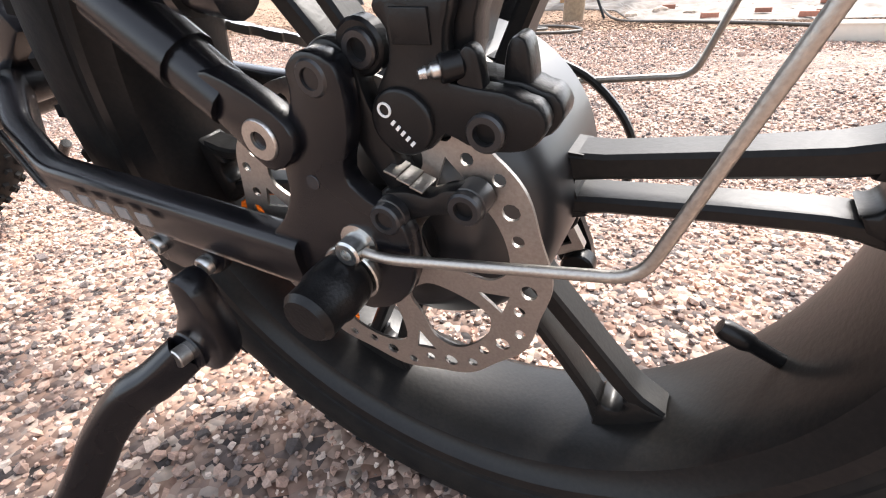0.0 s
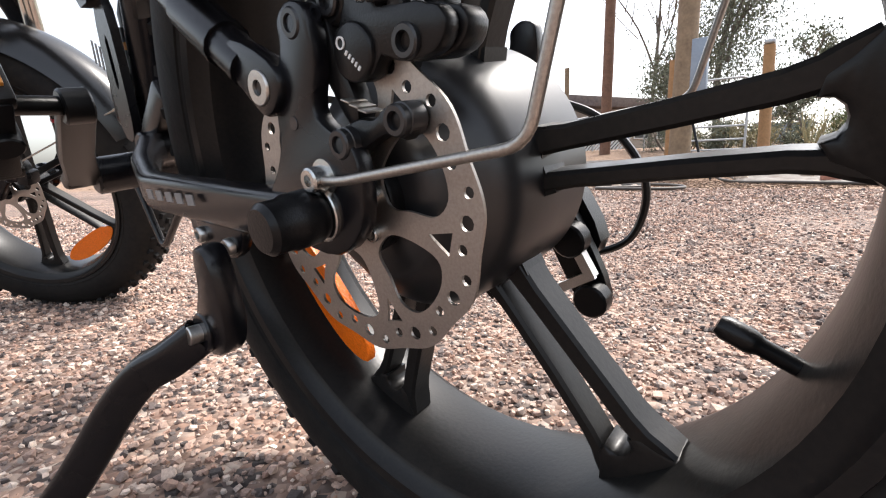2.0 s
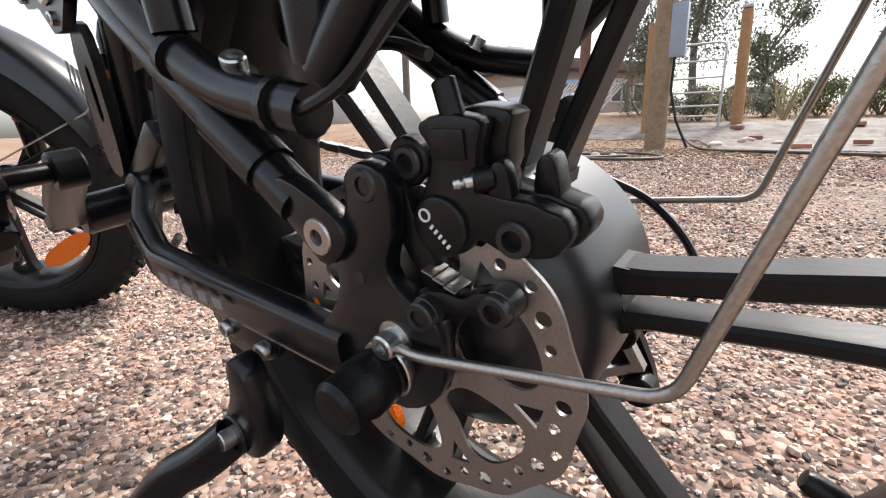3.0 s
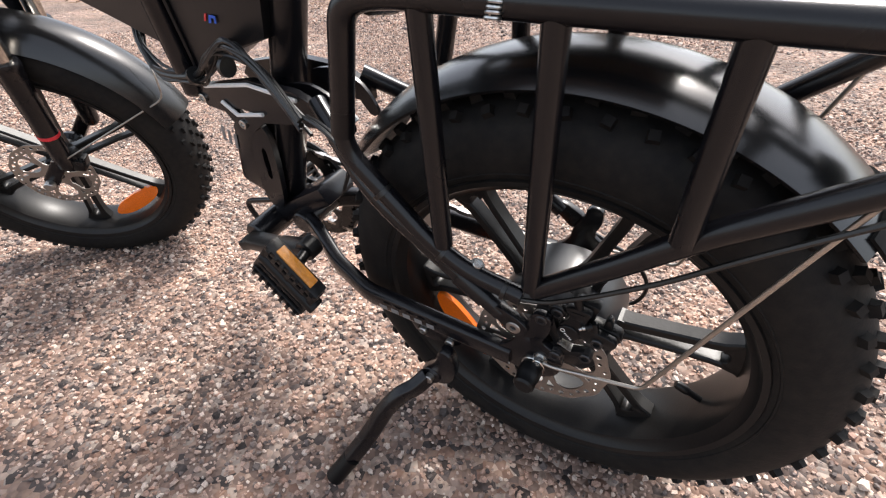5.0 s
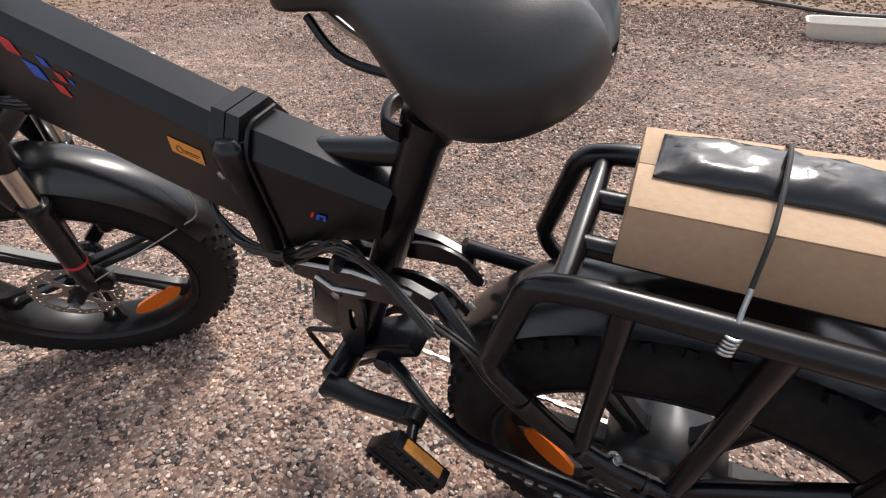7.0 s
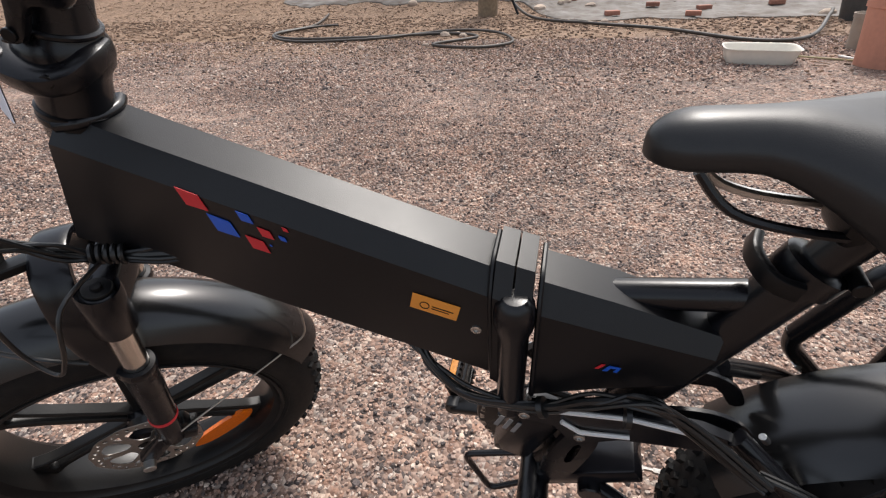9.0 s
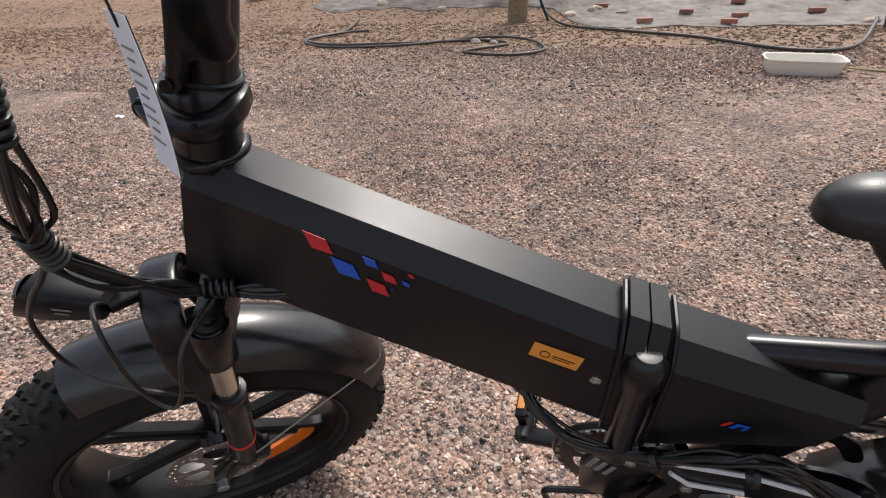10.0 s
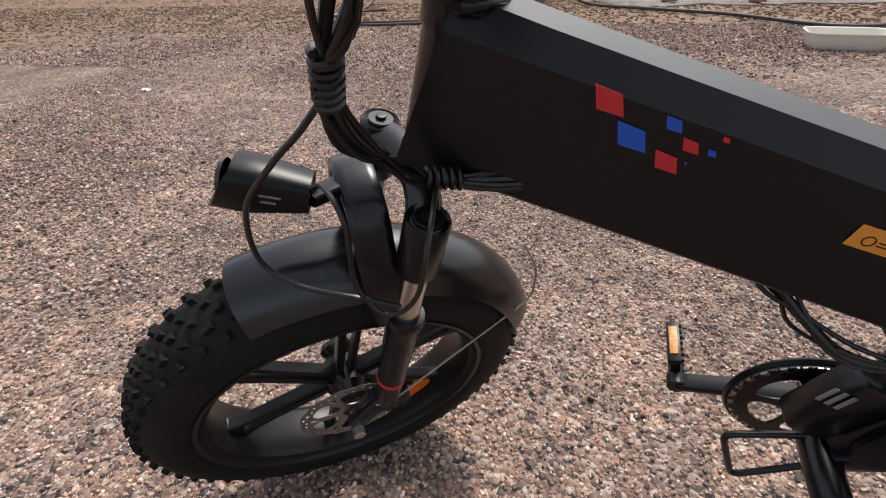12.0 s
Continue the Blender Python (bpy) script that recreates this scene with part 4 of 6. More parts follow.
tube([(-0.517, -0.0535, 0.604), (-0.42, -0.0535, 0.617), (-0.335, -0.0535, 0.606)], 0.003, 6, g=stripe)
tube([(-0.492, -0.0535, 0.584), (-0.468, -0.0535, 0.566), (-0.412, -0.0535, 0.575)], 0.003, 6, g=stripe)
part("silver_edge", stripe, M_WHITE, lk)
shock = part("shock_absorber", revolve((-0.468, 0, 0.552), (-0.49, 0, 0.4), [(0.009, 0), (0.012, 0.005), (0.017, 0.02), (0.017, 0.035), (0.02, 0.036), (0.02, 0.088), (0.014, 0.092), (0.009, 0.095), (0.009, 0.15), (0, 0.152)], 20), M_PLASTIC, bike, "small black rear shock absorber")
part("printed_band", revolve((-0.4755, 0, 0.5), (-0.477, 0, 0.49), [(0.0204, 0), (0.0206, 0.004), (0.0204, 0.009)], 20), M_AMBER, shock)
part("rocker_plate", plate(smooth_loop([(-0.508, 0.4), (-0.49, 0.5), (-0.465, 0.545), (-0.44, 0.53), (-0.452, 0.45), (-0.475, 0.385)], 3), -0.04, -0.03, [smooth_loop([(-0.478, 0.45), (-0.468, 0.45), (-0.459, 0.5), (-0.469, 0.5)], 2)]), M_PAINT, bike)
for y in (-0.03, 0.024):
    part("guard_bracket", plate(smooth_loop([(-0.375, 0.612), (-0.33, 0.618), (-0.29, 0.6), (-0.27, 0.565), (-0.285, 0.558), (-0.31, 0.59), (-0.36, 0.598)], 3), y, y + 0.005), M_PAINT, bike)
part("bracket_bolt", socket_bolt((-0.292, -0.03, 0.582), (0, -1, 0), 0.0075, 0.004), M_BOLT, bike)

# bottom bracket, cranks, chainring, pedals
BB = Vector((-0.515, 0, 0.345))
part("bottom_bracket", cyl((BB.x, -0.088, BB.z), (BB.x, 0.075, BB.z), 0.024, 28), M_PAINT, bike)
part("swing_pivot", cyl((-0.43, -0.05, 0.37), (-0.43, 0.05, 0.37), 0.02, 24), M_PAINT, bike)
part("pivot_web", block(-0.44, 0, 0.39, 0.16, 0.07, 0.035, 0.006, (0, -30, 0)), M_PAINT, bike)


def crank(y, ang, s, reach=0.178):
    d = Vector((math.cos(ang), 0, math.sin(ang)))
    a, b = BB + Vector((0, y, 0)), BB + d * reach + Vector((0, y + s * 0.022, 0))
    arm = part("crank_arm", tube([a + d * -0.004, a + d * 0.02, a + d * 0.09 + Vector((0, s * 0.012, 0)), b], (1.0, 0.82), 14, squash=(0.019, 0.0105)), M_MATT, bike)
    part("end_boss", cyl(b + Vector((0, -s * 0.012, 0)), b + Vector((0, s * 0.012, 0)), 0.0165, 18), M_MATT, arm)
    part("crank_bolt", cyl(a + Vector((0, 0, 0)), a + Vector((0, s * 0.016, 0)), 0.011, 16), M_PLASTIC, arm)
    return b


def pedal(at, s, tilt, turn=None, shift=Vector((0, 0, 0))):
    """Cage pedal with amber reflectors front and back. turn: how a folded platform lies."""
    c = at + Vector((0, s * 0.062, 0)) + shift
    turn = turn.to_4x4() if turn else Matrix.Rotation(radians(tilt), 4, 'Y')
    m = Matrix.Translation(c) @ turn @ Matrix.Diagonal((0.78, 0.92, 0.95, 1))
    g = Geo()
    for x in (-0.044, 0.044):
        block(x, 0, 0, 0.014, 0.1, 0.024, 0.003, g=g)
    for y in (-0.047, 0.0, 0.047):
        block(0, y, 0, 0.09, 0.01, 0.018, 0.002, g=g)
    cyl((0, -0.06 * s, 0), (0, 0.05 * s, 0), 0.013, 14, g)
    block(0, 0, 0, 0.045, 0.07, 0.016, 0.004, g=g)
    for x in (-0.022, 0.022):
        block(x, 0, 0, 0.008, 0.092, 0.02, 0.002, g=g)
    for x in (-0.044, 0.044):
        for i in range(7):
            block(x, -0.042 + 0.014 * i, 0.0135, 0.012, 0.006, 0.005, 0.0, g=g)
    g.moved(m)
    cyl(at, c, 0.0085, 14, g)
    p = part("pedal", g, M_PLASTIC, bike, "black plastic cage pedal with amber reflectors")
    for x in (-0.0525, 0.0525):
        part("pedal_reflector", block(x, 0, 0, 0.005, 0.068, 0.015, 0.001).moved(m), M_AMBER, p)


pedal(crank(-0.102, radians(20.6), -1, 0.203), -1, 0, Matrix(((0.68, 0.73, -0.0), (0.06, -0.07, -1.0), (0.73, -0.68, 0.0))), Vector((0.019, 0.0, 0.004)))
pedal(crank(0.082, radians(201), 1), 1, 75)
ringg = Geo()
holes = [smooth_loop([(0.036 * math.cos(a - 0.35), 0.036 * math.sin(a - 0.35)), (0.072 * math.cos(a - 0.47), 0.072 * math.sin(a - 0.47)), (0.078 * math.cos(a), 0.078 * math.sin(a)), (0.072 * math.cos(a + 0.47), 0.072 * math.sin(a + 0.47)), (0.036 * math.cos(a + 0.35), 0.036 * math.sin(a + 0.35))], 3) for a in (2 * math.pi * k / 5 for k in range(5))]
teeth = [((0.104 if i % 4 < 2 else 0.0985) * math.cos(2 * math.pi * i / 192), (0.104 if i % 4 < 2 else 0.0985) * math.sin(2 * math.pi * i / 192)) for i in range(192)]
plate(teeth, 0.058, 0.0605, holes, ringg, Matrix.Translation(BB))
part("chainring", ringg, M_PLASTIC, bike, "black toothed chainring behind a round guard")
part("chain_guard", lathe([(0.094, 0.063), (0.108, 0.063), (0.111, 0.068), (0.108, 0.073), (0.094, 0.072)], 64, True).moved(Matrix.Translation(BB)), M_PLASTIC, bike)
ch = Geo()
ra, rb = 0.1, 0.036
path = []
for i in range(26):
    a = radians(96 + 168 * i / 25)
    path.append((BB.x + ra * math.cos(a), BB.z + ra * math.sin(a)))
path += [(BB.x + (0.06 - BB.x) * t * 0.98 + 0, 0.275 + (0.215 - 0.275) * t) for t in (i / 30 for i in range(1, 31))]
path += [(0.085, 0.235), (0.07, 0.265), (0.05, 0.298)]
path += [(AXLE.x + rb * math.cos(radians(a)), AXLE.z + rb * math.sin(radians(a))) for a in range(-30, 100, 14)]
path += [(AXLE.x + (BB.x - 0.005 - AXLE.x) * t, AXLE.z + rb + (BB.z + ra - AXLE.z - rb) * t) for t in (i / 30 for i in range(1, 30))]
for i, (x, z) in enumerate(path):
    x1, z1 = path[(i + 1) % len(path)]
    block((x + x1) / 2, 0.062, (z + z1) / 2, math.hypot(x1 - x, z1 - z) * 1.1, 0.004 if i % 2 else 0.008, 0.0075, 0.0, (0, -math.degrees(math.atan2(z1 - z, x1 - x)), 0), ch)
part("chain", ch, M_STEEL, bike, "oily steel chain")
der = Geo()
plate(smooth_loop([(0.02, 0.315), (0.045, 0.32), (0.075, 0.27), (0.095, 0.215), (0.075, 0.2), (0.05, 0.25)], 3), 0.07, 0.078, g=der)
plate(smooth_loop([(0.03, 0.3), (0.06, 0.305), (0.085, 0.255), (0.06, 0.24)], 3), 0.082, 0.1, g=der)
for x, z in ((0.07, 0.262), (0.085, 0.215)):
    cyl((x, 0.055, z), (x, 0.07, z), 0.0135, 16, der)
part("derailleur", der, M_PLASTIC, bike, "black rear derailleur")
part("derailleur_cable", tube(spline([(0.05, 0.1, 0.25), (0.065, 0.108, 0.236), (0.097, 0.11, 0.25), (0.11, 0.11, 0.284), (0.102, 0.11, 0.316), (0.074, 0.11, 0.347), (0.037, 0.11, 0.365), (-0.03, 0.112, 0.4), (-0.1, 0.11, 0.48)], 6), 0.0032, 8), M_CABLE, bike)
part("cassette", lathe([(0.016, 0.056), (0.03, 0.056), (0.034, 0.06), (0.03, 0.063), (0.028, 0.072), (0.02, 0.076), (0.014, 0.076)], 40).moved(rear_place), M_STEEL, bike)
part("side_guard", tube(rounded([(-0.52, 0.005, 0.36), (-0.635, -0.01, 0.335), (-0.59, -0.012, 0.215), (-0.49, 0.0, 0.29)], 0.02, 4), 0.0055, 10), M_PAINT, bike)
part("controller_housing", block(-0.535, 0, 0.46, 0.06, 0.05, 0.13, 0.01, (0, 20, 0)), M_PAINT, bike)
mk = Geo()
for i in range(3):
    block(-0.572 + 0.012 * i, -0.026, 0.505 - 0.006 * i, 0.006, 0.001, 0.03, 0, (0, 20, 0), mk)
tagged(part("printed_mark", mk, M_GREY, bike), kind="stuff")


# ---- front fork, stem, lamp and cables ----
def steered(g):
    return g.moved(STEER)


UPV = -RAKE
FW = Vector((-1, 0, 0)) - UPV * Vector((-1, 0, 0)).dot(UPV)
FW.normalize()


def fork_at(along, ahead, y):
    """A place in the fork: distance down from the crown, ahead of the axis, across."""
    return HEAD + RAKE * along + FW * ahead + Vector((0, y, 0))


fork = Geo()
tube([fork_at(0.04, 0.03, -0.09), fork_at(0.03, 0.018, -0.05), fork_at(0.026, 0.01, 0), fork_at(0.03, 0.018, 0.05), fork_at(0.04, 0.03, 0.09)], 1.0, 14, g=fork, squash=(0.02, 0.024))
crown = part("suspension_fork", steered(fork), M_PAINT, bike, "black suspension fork turned to one side")
for s in (-1, 1):
    y = 0.087 * s
    part("crown_socket", steered(revolve(fork_at(0.012, 0.03, y), fork_at(0.14, 0.03, y), [(0.0, 0.002), (0.016, 0.002), (0.0185, 0.004), (0.0235, 0.0), (0.025, 0.003), (0.0255, 0.076), (0.022, 0.082), (0.0, 0.082)], 24)), M_PAINT, crown)
    part("adjuster_cap", steered(revolve(fork_at(0.016, 0.03, y), fork_at(-0.1, 0.03, y), [(0.017, -0.004), (0.017, 0.004), (0.0155, 0.006), (0.007, 0.006), (0.006, 0.01), (0, 0.0105)], 20)), M_PLASTIC, crown)
    part("stanchion", steered(tube([fork_at(0.085, 0.03, y), fork_at(0.205, 0.03, y)], 0.0175, 20)), M_CHROME, crown, "bare polished stanchion tube")
    low = Geo()
    revolve(fork_at(0.182, 0.03, y), fork_at(0.5, 0.03, y), [(0.018, 0), (0.0245, 0.001), (0.0265, 0.006), (0.0265, 0.014), (0.0245, 0.018), (0.0235, 0.05), (0.0225, 0.1), (0.0205, 0.216), (0.02, 0.261), (0.014, 0.271), (0, 0.273)], 24, low)
    part("lower_leg", steered(low), M_PAINT, crown)
    part("red_band", steered(revolve(fork_at(0.352, 0.03, y), fork_at(0.5, 0.03, y), [(0.0216, 0), (0.0226, 0.0015), (0.0224, 0.008), (0.021, 0.0095)], 24)), M_RED, crown, "small red printed band")
    part("fork_end", steered(tube([fork_at(0.42, 0.03, y), FRONT_AXLE + Vector((0, y * 1.05, 0))], 1.0, 12, squash=(0.012, 0.016))), M_PAINT, crown)
    part("axle_nut", steered(cyl(FRONT_AXLE + Vector((0, s * 0.08, 0)), FRONT_AXLE + Vector((0, s * 0.118, 0)), 0.011, 18)), M_BOLT, crown)
bridge = Geo()
tube(spline([fork_at(0.19, 0.045, -0.087), fork_at(0.11, 0.068, -0.082), fork_at(0.04, 0.08, -0.05), fork_at(0.02, 0.084, 0), fork_at(0.04, 0.08, 0.05), fork_at(0.11, 0.068, 0.082), fork_at(0.19, 0.045, 0.087)], 5), 1.0, 12, g=bridge, squash=(0.007, 0.022))
part("fork_arch", steered(bridge), M_PAINT, crown)
fcal = Geo()
block(0, 0, 0, 0.055, 0.03, 0.035, 0.006, g=fcal)
block(0.02, -0.004, -0.018, 0.025, 0.036, 0.03, 0.004, (0, 25, 0), g=fcal)
cyl((-0.01, -0.02, 0.0), (-0.01, 0.02, 0.0), 0.014, 14, fcal)
part("front_caliper", steered(fcal.moved(Matrix.Translation(FRONT_AXLE + Vector((0.066, -0.074, 0.042))))), M_MATT, crown, "small black disc brake caliper")
fst = Geo()
tip = FRONT_AXLE + Vector((0.345, -0.05, 0.12))
tube(rounded([FRONT_AXLE + Vector((0.045, -0.098, 0.055)), FRONT_AXLE + Vector((0.07, -0.1, 0.05)), tip, tip + Vector((0.012, 0.012, 0.06)), tip + Vector((0.0, 0.04, 0.1))], 0.02, 4), 0.0018, 8, g=fst)
part("mudguard_stay", steered(fst), M_STAY, bike, "thin steel wire mudguard stay")

# head tube and folding stem
HT = Vector((-1.016, 0, 0.932))
part("head_tube", revolve(HT + RAKE * 0.165, HT - RAKE * 0.06, [(0.0, 0), (0.03, 0.0), (0.033, 0.004), (0.033, 0.02), (0.0305, 0.026), (0.0305, 0.15), (0.034, 0.156), (0.034, 0.182), (0.03, 0.186), (0.0, 0.187)], 32), M_PAINT, bike)
part("lower_cup", revolve(HT + RAKE * 0.165, HT + RAKE * 0.2, [(0.03, -0.001), (0.031, 0.006), (0.026, 0.014), (0.026, 0.03), (0, 0.031)], 28), M_PLASTIC, bike)
part("weld_bead", tube(spline([(-1.004, -0.036, 0.946), (-0.986, -0.027, 0.945), (-0.977, -0.006, 0.943), (-0.977, 0.014, 0.943), (-0.986, 0.03, 0.945)], 5), 0.0068, 12), M_PAINT, frame_beam)
S0, SUP = Vector((-1.006, -0.004, 0.947)), Vector((0.39, 0.1, 1)).normalized()
SIDE = Vector((0.25, -1, 0.0)).normalized()
SIDE = (SIDE - SUP * SIDE.dot(SUP)).normalized()
FWD = SIDE.cross(SUP).normalized()


def stem_at(up, side, ahead):
    """A place on the stem: up its axis, out to the kickstand's side, ahead."""
    return S0 + SUP * up + SIDE * side + FWD * ahead


stem = part("folding_stem", revolve(S0, S0 + SUP, [(0.0325, 0), (0.033, 0.014), (0.0325, 0.034), (0.034, 0.044), (0.0385, 0.053), (0.0395, 0.064), (0.0375, 0.074), (0.034, 0.079), (0.031, 0.084), (0.0305, 0.088), (0.0285, 0.092), (0.0285, 0.36), (0.0, 0.361)], 36), M_PAINT, bike, "thick black folding handlebar stem")
part("spacer_ring", revolve(S0 - SUP * 0.003, S0 + SUP, [(0.0335, -0.004), (0.0352, -0.003), (0.0355, 0.003), (0.0345, 0.004), (0.0355, 0.005), (0.0355, 0.0095), (0.033, 0.011)], 32), M_PLASTIC, stem)
part("weld_bead", tube([stem_at(0.086, 0.0305 * math.cos(a), 0.0305 * math.sin(a)) for a in (2 * math.pi * k / 28 for k in range(28))], 0.0032, 8, True), M_PAINT, stem)
knuckle = Geo()
tube(spline([stem_at(0.054, 0.016, 0.045), stem_at(0.05, 0.034, 0.03), stem_at(0.05, 0.0425, 0.0), stem_at(0.058, 0.037, -0.022), stem_at(0.07, 0.02, -0.032), stem_at(0.072, -0.004, -0.03)], 5), (1.0, 0.8), 14, g=knuckle, squash=(0.0135, 0.0125))
cyl(stem_at(0.053, 0.04, 0.036), stem_at(0.053, -0.03, 0.04), 0.0115, 18, knuckle)
part("clasp", knuckle, M_PAINT, stem)
part("clasp_screw", socket_bolt(stem_at(0.056, 0.0505, -0.012), SIDE, 0.0062, 0.003), M_PLASTIC, stem)
paddle = [(0.078, 0.022), (0.096, 0.014), (0.137, 0.012), (0.2, 0.007), (0.2, -0.034), (0.154, -0.036), (0.138, -0.042), (0.125, -0.039), (0.118, -0.03), (0.115, -0.01), (0.103, -0.003), (0.082, 0.004)]
lev = pebble(smooth_loop([(a, u) for u, a in paddle], 3), 0.0, 0.011, 0.003)
lev.v = [tuple(stem_at(z, 0.034 + y, x)) for x, y, z in lev.v]
part("lever", lev, M_PAINT, stem, "flat folding lever with a rounded end")
part("lever_pivot", cyl(stem_at(0.087, 0.026, 0.012), stem_at(0.087, 0.048, 0.012), 0.006, 14), M_PLASTIC, stem)

# lamp in front of the fork
lampm = Matrix.Translation((-1.19, -0.116, 0.806)) @ Matrix.Rotation(radians(18), 4, 'Z') @ Matrix.Rotation(radians(18), 4, 'Y') @ Matrix.Scale(0.77, 4)
lg = Geo()
NL = 9
for i in range(NL):
    t = i / (NL - 1)
    hw, hh = 0.036 - 0.012 * abs(t - 0.25), 0.034 - 0.016 * max(0, t - 0.35)
    for j in range(16):
        a = 2 * math.pi * j / 16
        lg.v.append((-0.055 + 0.11 * t + (0.018 * math.sin(a) if i == 0 else 0), hw * math.copysign(abs(math.cos(a)) ** 0.6, math.cos(a)), hh * math.copysign(abs(math.sin(a)) ** 0.6, math.sin(a))))
for i in range(NL - 1):
    for j in range(16):
        lg.f.append((i * 16 + j, i * 16 + (j + 1) % 16, (i + 1) * 16 + (j + 1) % 16, (i + 1) * 16 + j))
lg.f += [tuple(range(16)), tuple(range((NL - 1) * 16, NL * 16))[::-1]]
lamp = part("headlight", lg.moved(lampm), M_PLASTIC, bike, "black plastic headlight on a short bracket")
part("lens", lathe([(0.0, -0.003), (0.024, -0.002), (0.027, 0.004)], 24).moved(lampm @ pose(-0.057, 0, 0, 0, 0, -90)), M_DARK, lamp)
mk = Geo()
for i in range(2):
    block(0.005, -0.0325, 0.006 - 0.009 * i, 0.035 - 0.012 * i, 0.001, 0.003, 0, g=mk)
tagged(part("printed_mark", mk.moved(lampm), M_GREY, lamp), kind="stuff")
part("bracket", tube([lampm @ Vector((0.05, 0, -0.012)), STEER @ fork_at(0.03, 0.09, 0)], 1.0, 12, squash=(0.014, 0.007)), M_PLASTIC, lamp)

# cable bundle: out of the bars, through a spiral wrap, past the crown and under the beam
rng = random.Random(4)
main = [(-0.985, -0.12, 1.17), (-1.012, -0.135, 1.1), (-1.027, -0.146, 1.045), (-1.052, -0.156, 0.985), (-1.069, -0.155, 0.935), (-1.075, -0.13, 0.875), (-1.06, -0.09, 0.82), (-1.031, -0.058, 0.79), (-0.97, -0.042, 0.787), (-0.91, -0.025, 0.785)]
loom = part("cable_loom", tube(spline(main, 6), 0.005, 8), M_CABLE, bike, "bundle of black cables held by spiral wraps")
for k in range(6):
    j = [(0.0, 0.0, 0.0), *[(rng.uniform(-.008, .008), rng.uniform(-.008, .008), rng.uniform(-.008, .008)) for _ in range(8)], (0, 0, 0)]
    amp = [1, 0.7, 1.0, 2.2, 0.9, 1.3, 1.2, 0.8, 1.2, 0.5]
    pts = [tuple(c + a * d for c, d in zip(p, q)) for p, q, a in zip(main, j, amp)]
    part("cable", tube(spline(pts, 5), 0.0028, 7), M_CABLE, loom)


def spiral(a, b, r, turns, wire=0.0028):
    a, b = Vector(a), Vector(b)
    m = Matrix.Translation(a) @ (b - a).to_track_quat("Z", "Y").to_matrix().to_4x4()
    n = turns * 14
    return tube([m @ Vector((r * math.cos(2 * math.pi * i / 14), r * math.sin(2 * math.pi * i / 14), (b - a).length * i / n)) for i in range(n + 1)], wire, 7)


part("spiral_wrap", spiral((-1.008, -0.134, 1.105), (-1.03, -0.148, 1.035), 0.0095, 9, 0.0036), M_CABLE, loom)
part("spiral_wrap", spiral((-1.062, -0.157, 0.955), (-1.074, -0.15, 0.915), 0.0095, 6, 0.0034), M_CABLE, loom)
part("spiral_wrap", spiral((-1.042, -0.066, 0.798), (-1.008, -0.05, 0.789), 0.0095, 5, 0.0033), M_CABLE, loom)
part("brake_hose", tube(spline([(-1.066, -0.155, 0.93), (-1.1, -0.16, 0.895), (-1.132, -0.165, 0.867), (-1.180, -0.165, 0.814), (-1.193, -0.165, 0.747), (-1.157, -0.165, 0.717), (-1.093, -0.158, 0.705), (-1.06, -0.14, 0.68)], 6), 0.003, 8), M_CABLE, bike)
part("lamp_wire", tube(spline([(-1.15, -0.108, 0.795), (-1.11, -0.14, 0.83), (-1.081, -0.165, 0.810), (-1.085, -0.17, 0.738), (-1.059, -0.17, 0.702), (-1.024, -0.168, 0.736), (-1.015, -0.14, 0.79), (-1.03, -0.07, 0.79)], 6), 0.0026, 8), M_CABLE, bike)
low_main = [(-0.72, 0.0, 0.675), (-0.685, -0.02, 0.672), (-0.649, -0.045, 0.645), (-0.604, -0.06, 0.618), (-0.517, -0.06, 0.622), (-0.466, -0.062, 0.655), (-0.414, -0.065, 0.67), (-0.362, -0.07, 0.645), (-0.29, -0.095, 0.6)]
loom2 = part("cable_loom", tube(spline(low_main, 6), 0.0045, 8), M_CABLE, bike, "black cables running under the frame")
for k in range(6):
    pts = [(x + rng.uniform(-.01, .01), y + rng.uniform(-.006, .008), z + rng.uniform(-.014, .012)) for x, y, z in low_main]
    part("cable", tube(spline(pts, 5), 0.0026, 7), M_CABLE, loom2)
rear_run = [(-0.29, -0.09, 0.61), (-0.235, -0.106, 0.602), (-0.165, -0.113, 0.54), (-0.1, -0.116, 0.484), (-0.03, -0.116, 0.45), (0.02, -0.116, 0.454), (0.06, -0.116, 0.478), (0.095, -0.114, 0.502), (0.135, -0.112, 0.533), (0.19, -0.11, 0.583), (0.3, -0.104, 0.675)]
part("brake_hose", tube(spline(rear_run, 6), 0.0028, 8), M_CABLE, bike)
part("brake_hose", tube(spline([(x, y + 0.008, z - 0.004) for x, y, z in rear_run[:5]] + [(0.02, -0.094, 0.468), (0.05, -0.094, 0.462)], 6), 0.0026, 8), M_CABLE, bike)
for a, b in (((-0.172, -0.1115, 0.549), (-0.1685, -0.1115, 0.545)), ((-0.102, -0.1115, 0.4803), (-0.0978, -0.1115, 0.4776)), ((-0.0245, -0.1115, 0.4508), (-0.0195, -0.1115, 0.4498)), ((-0.43, -0.067, 0.645), (-0.424, -0.067, 0.645)), ((-0.52, -0.06, 0.62), (-0.514, -0.06, 0.623))):
    part("cable_tie", tube([a, b], 0.0128, 14), M_CABLE, bike)

# printed marks on the frame
def mark(poly, mat, y=-0.0438, thick=0.0006, parent=None, label=""):
    return part("decal", plate(poly, y - thick, y, m=None), mat, parent or frame_beam, label)


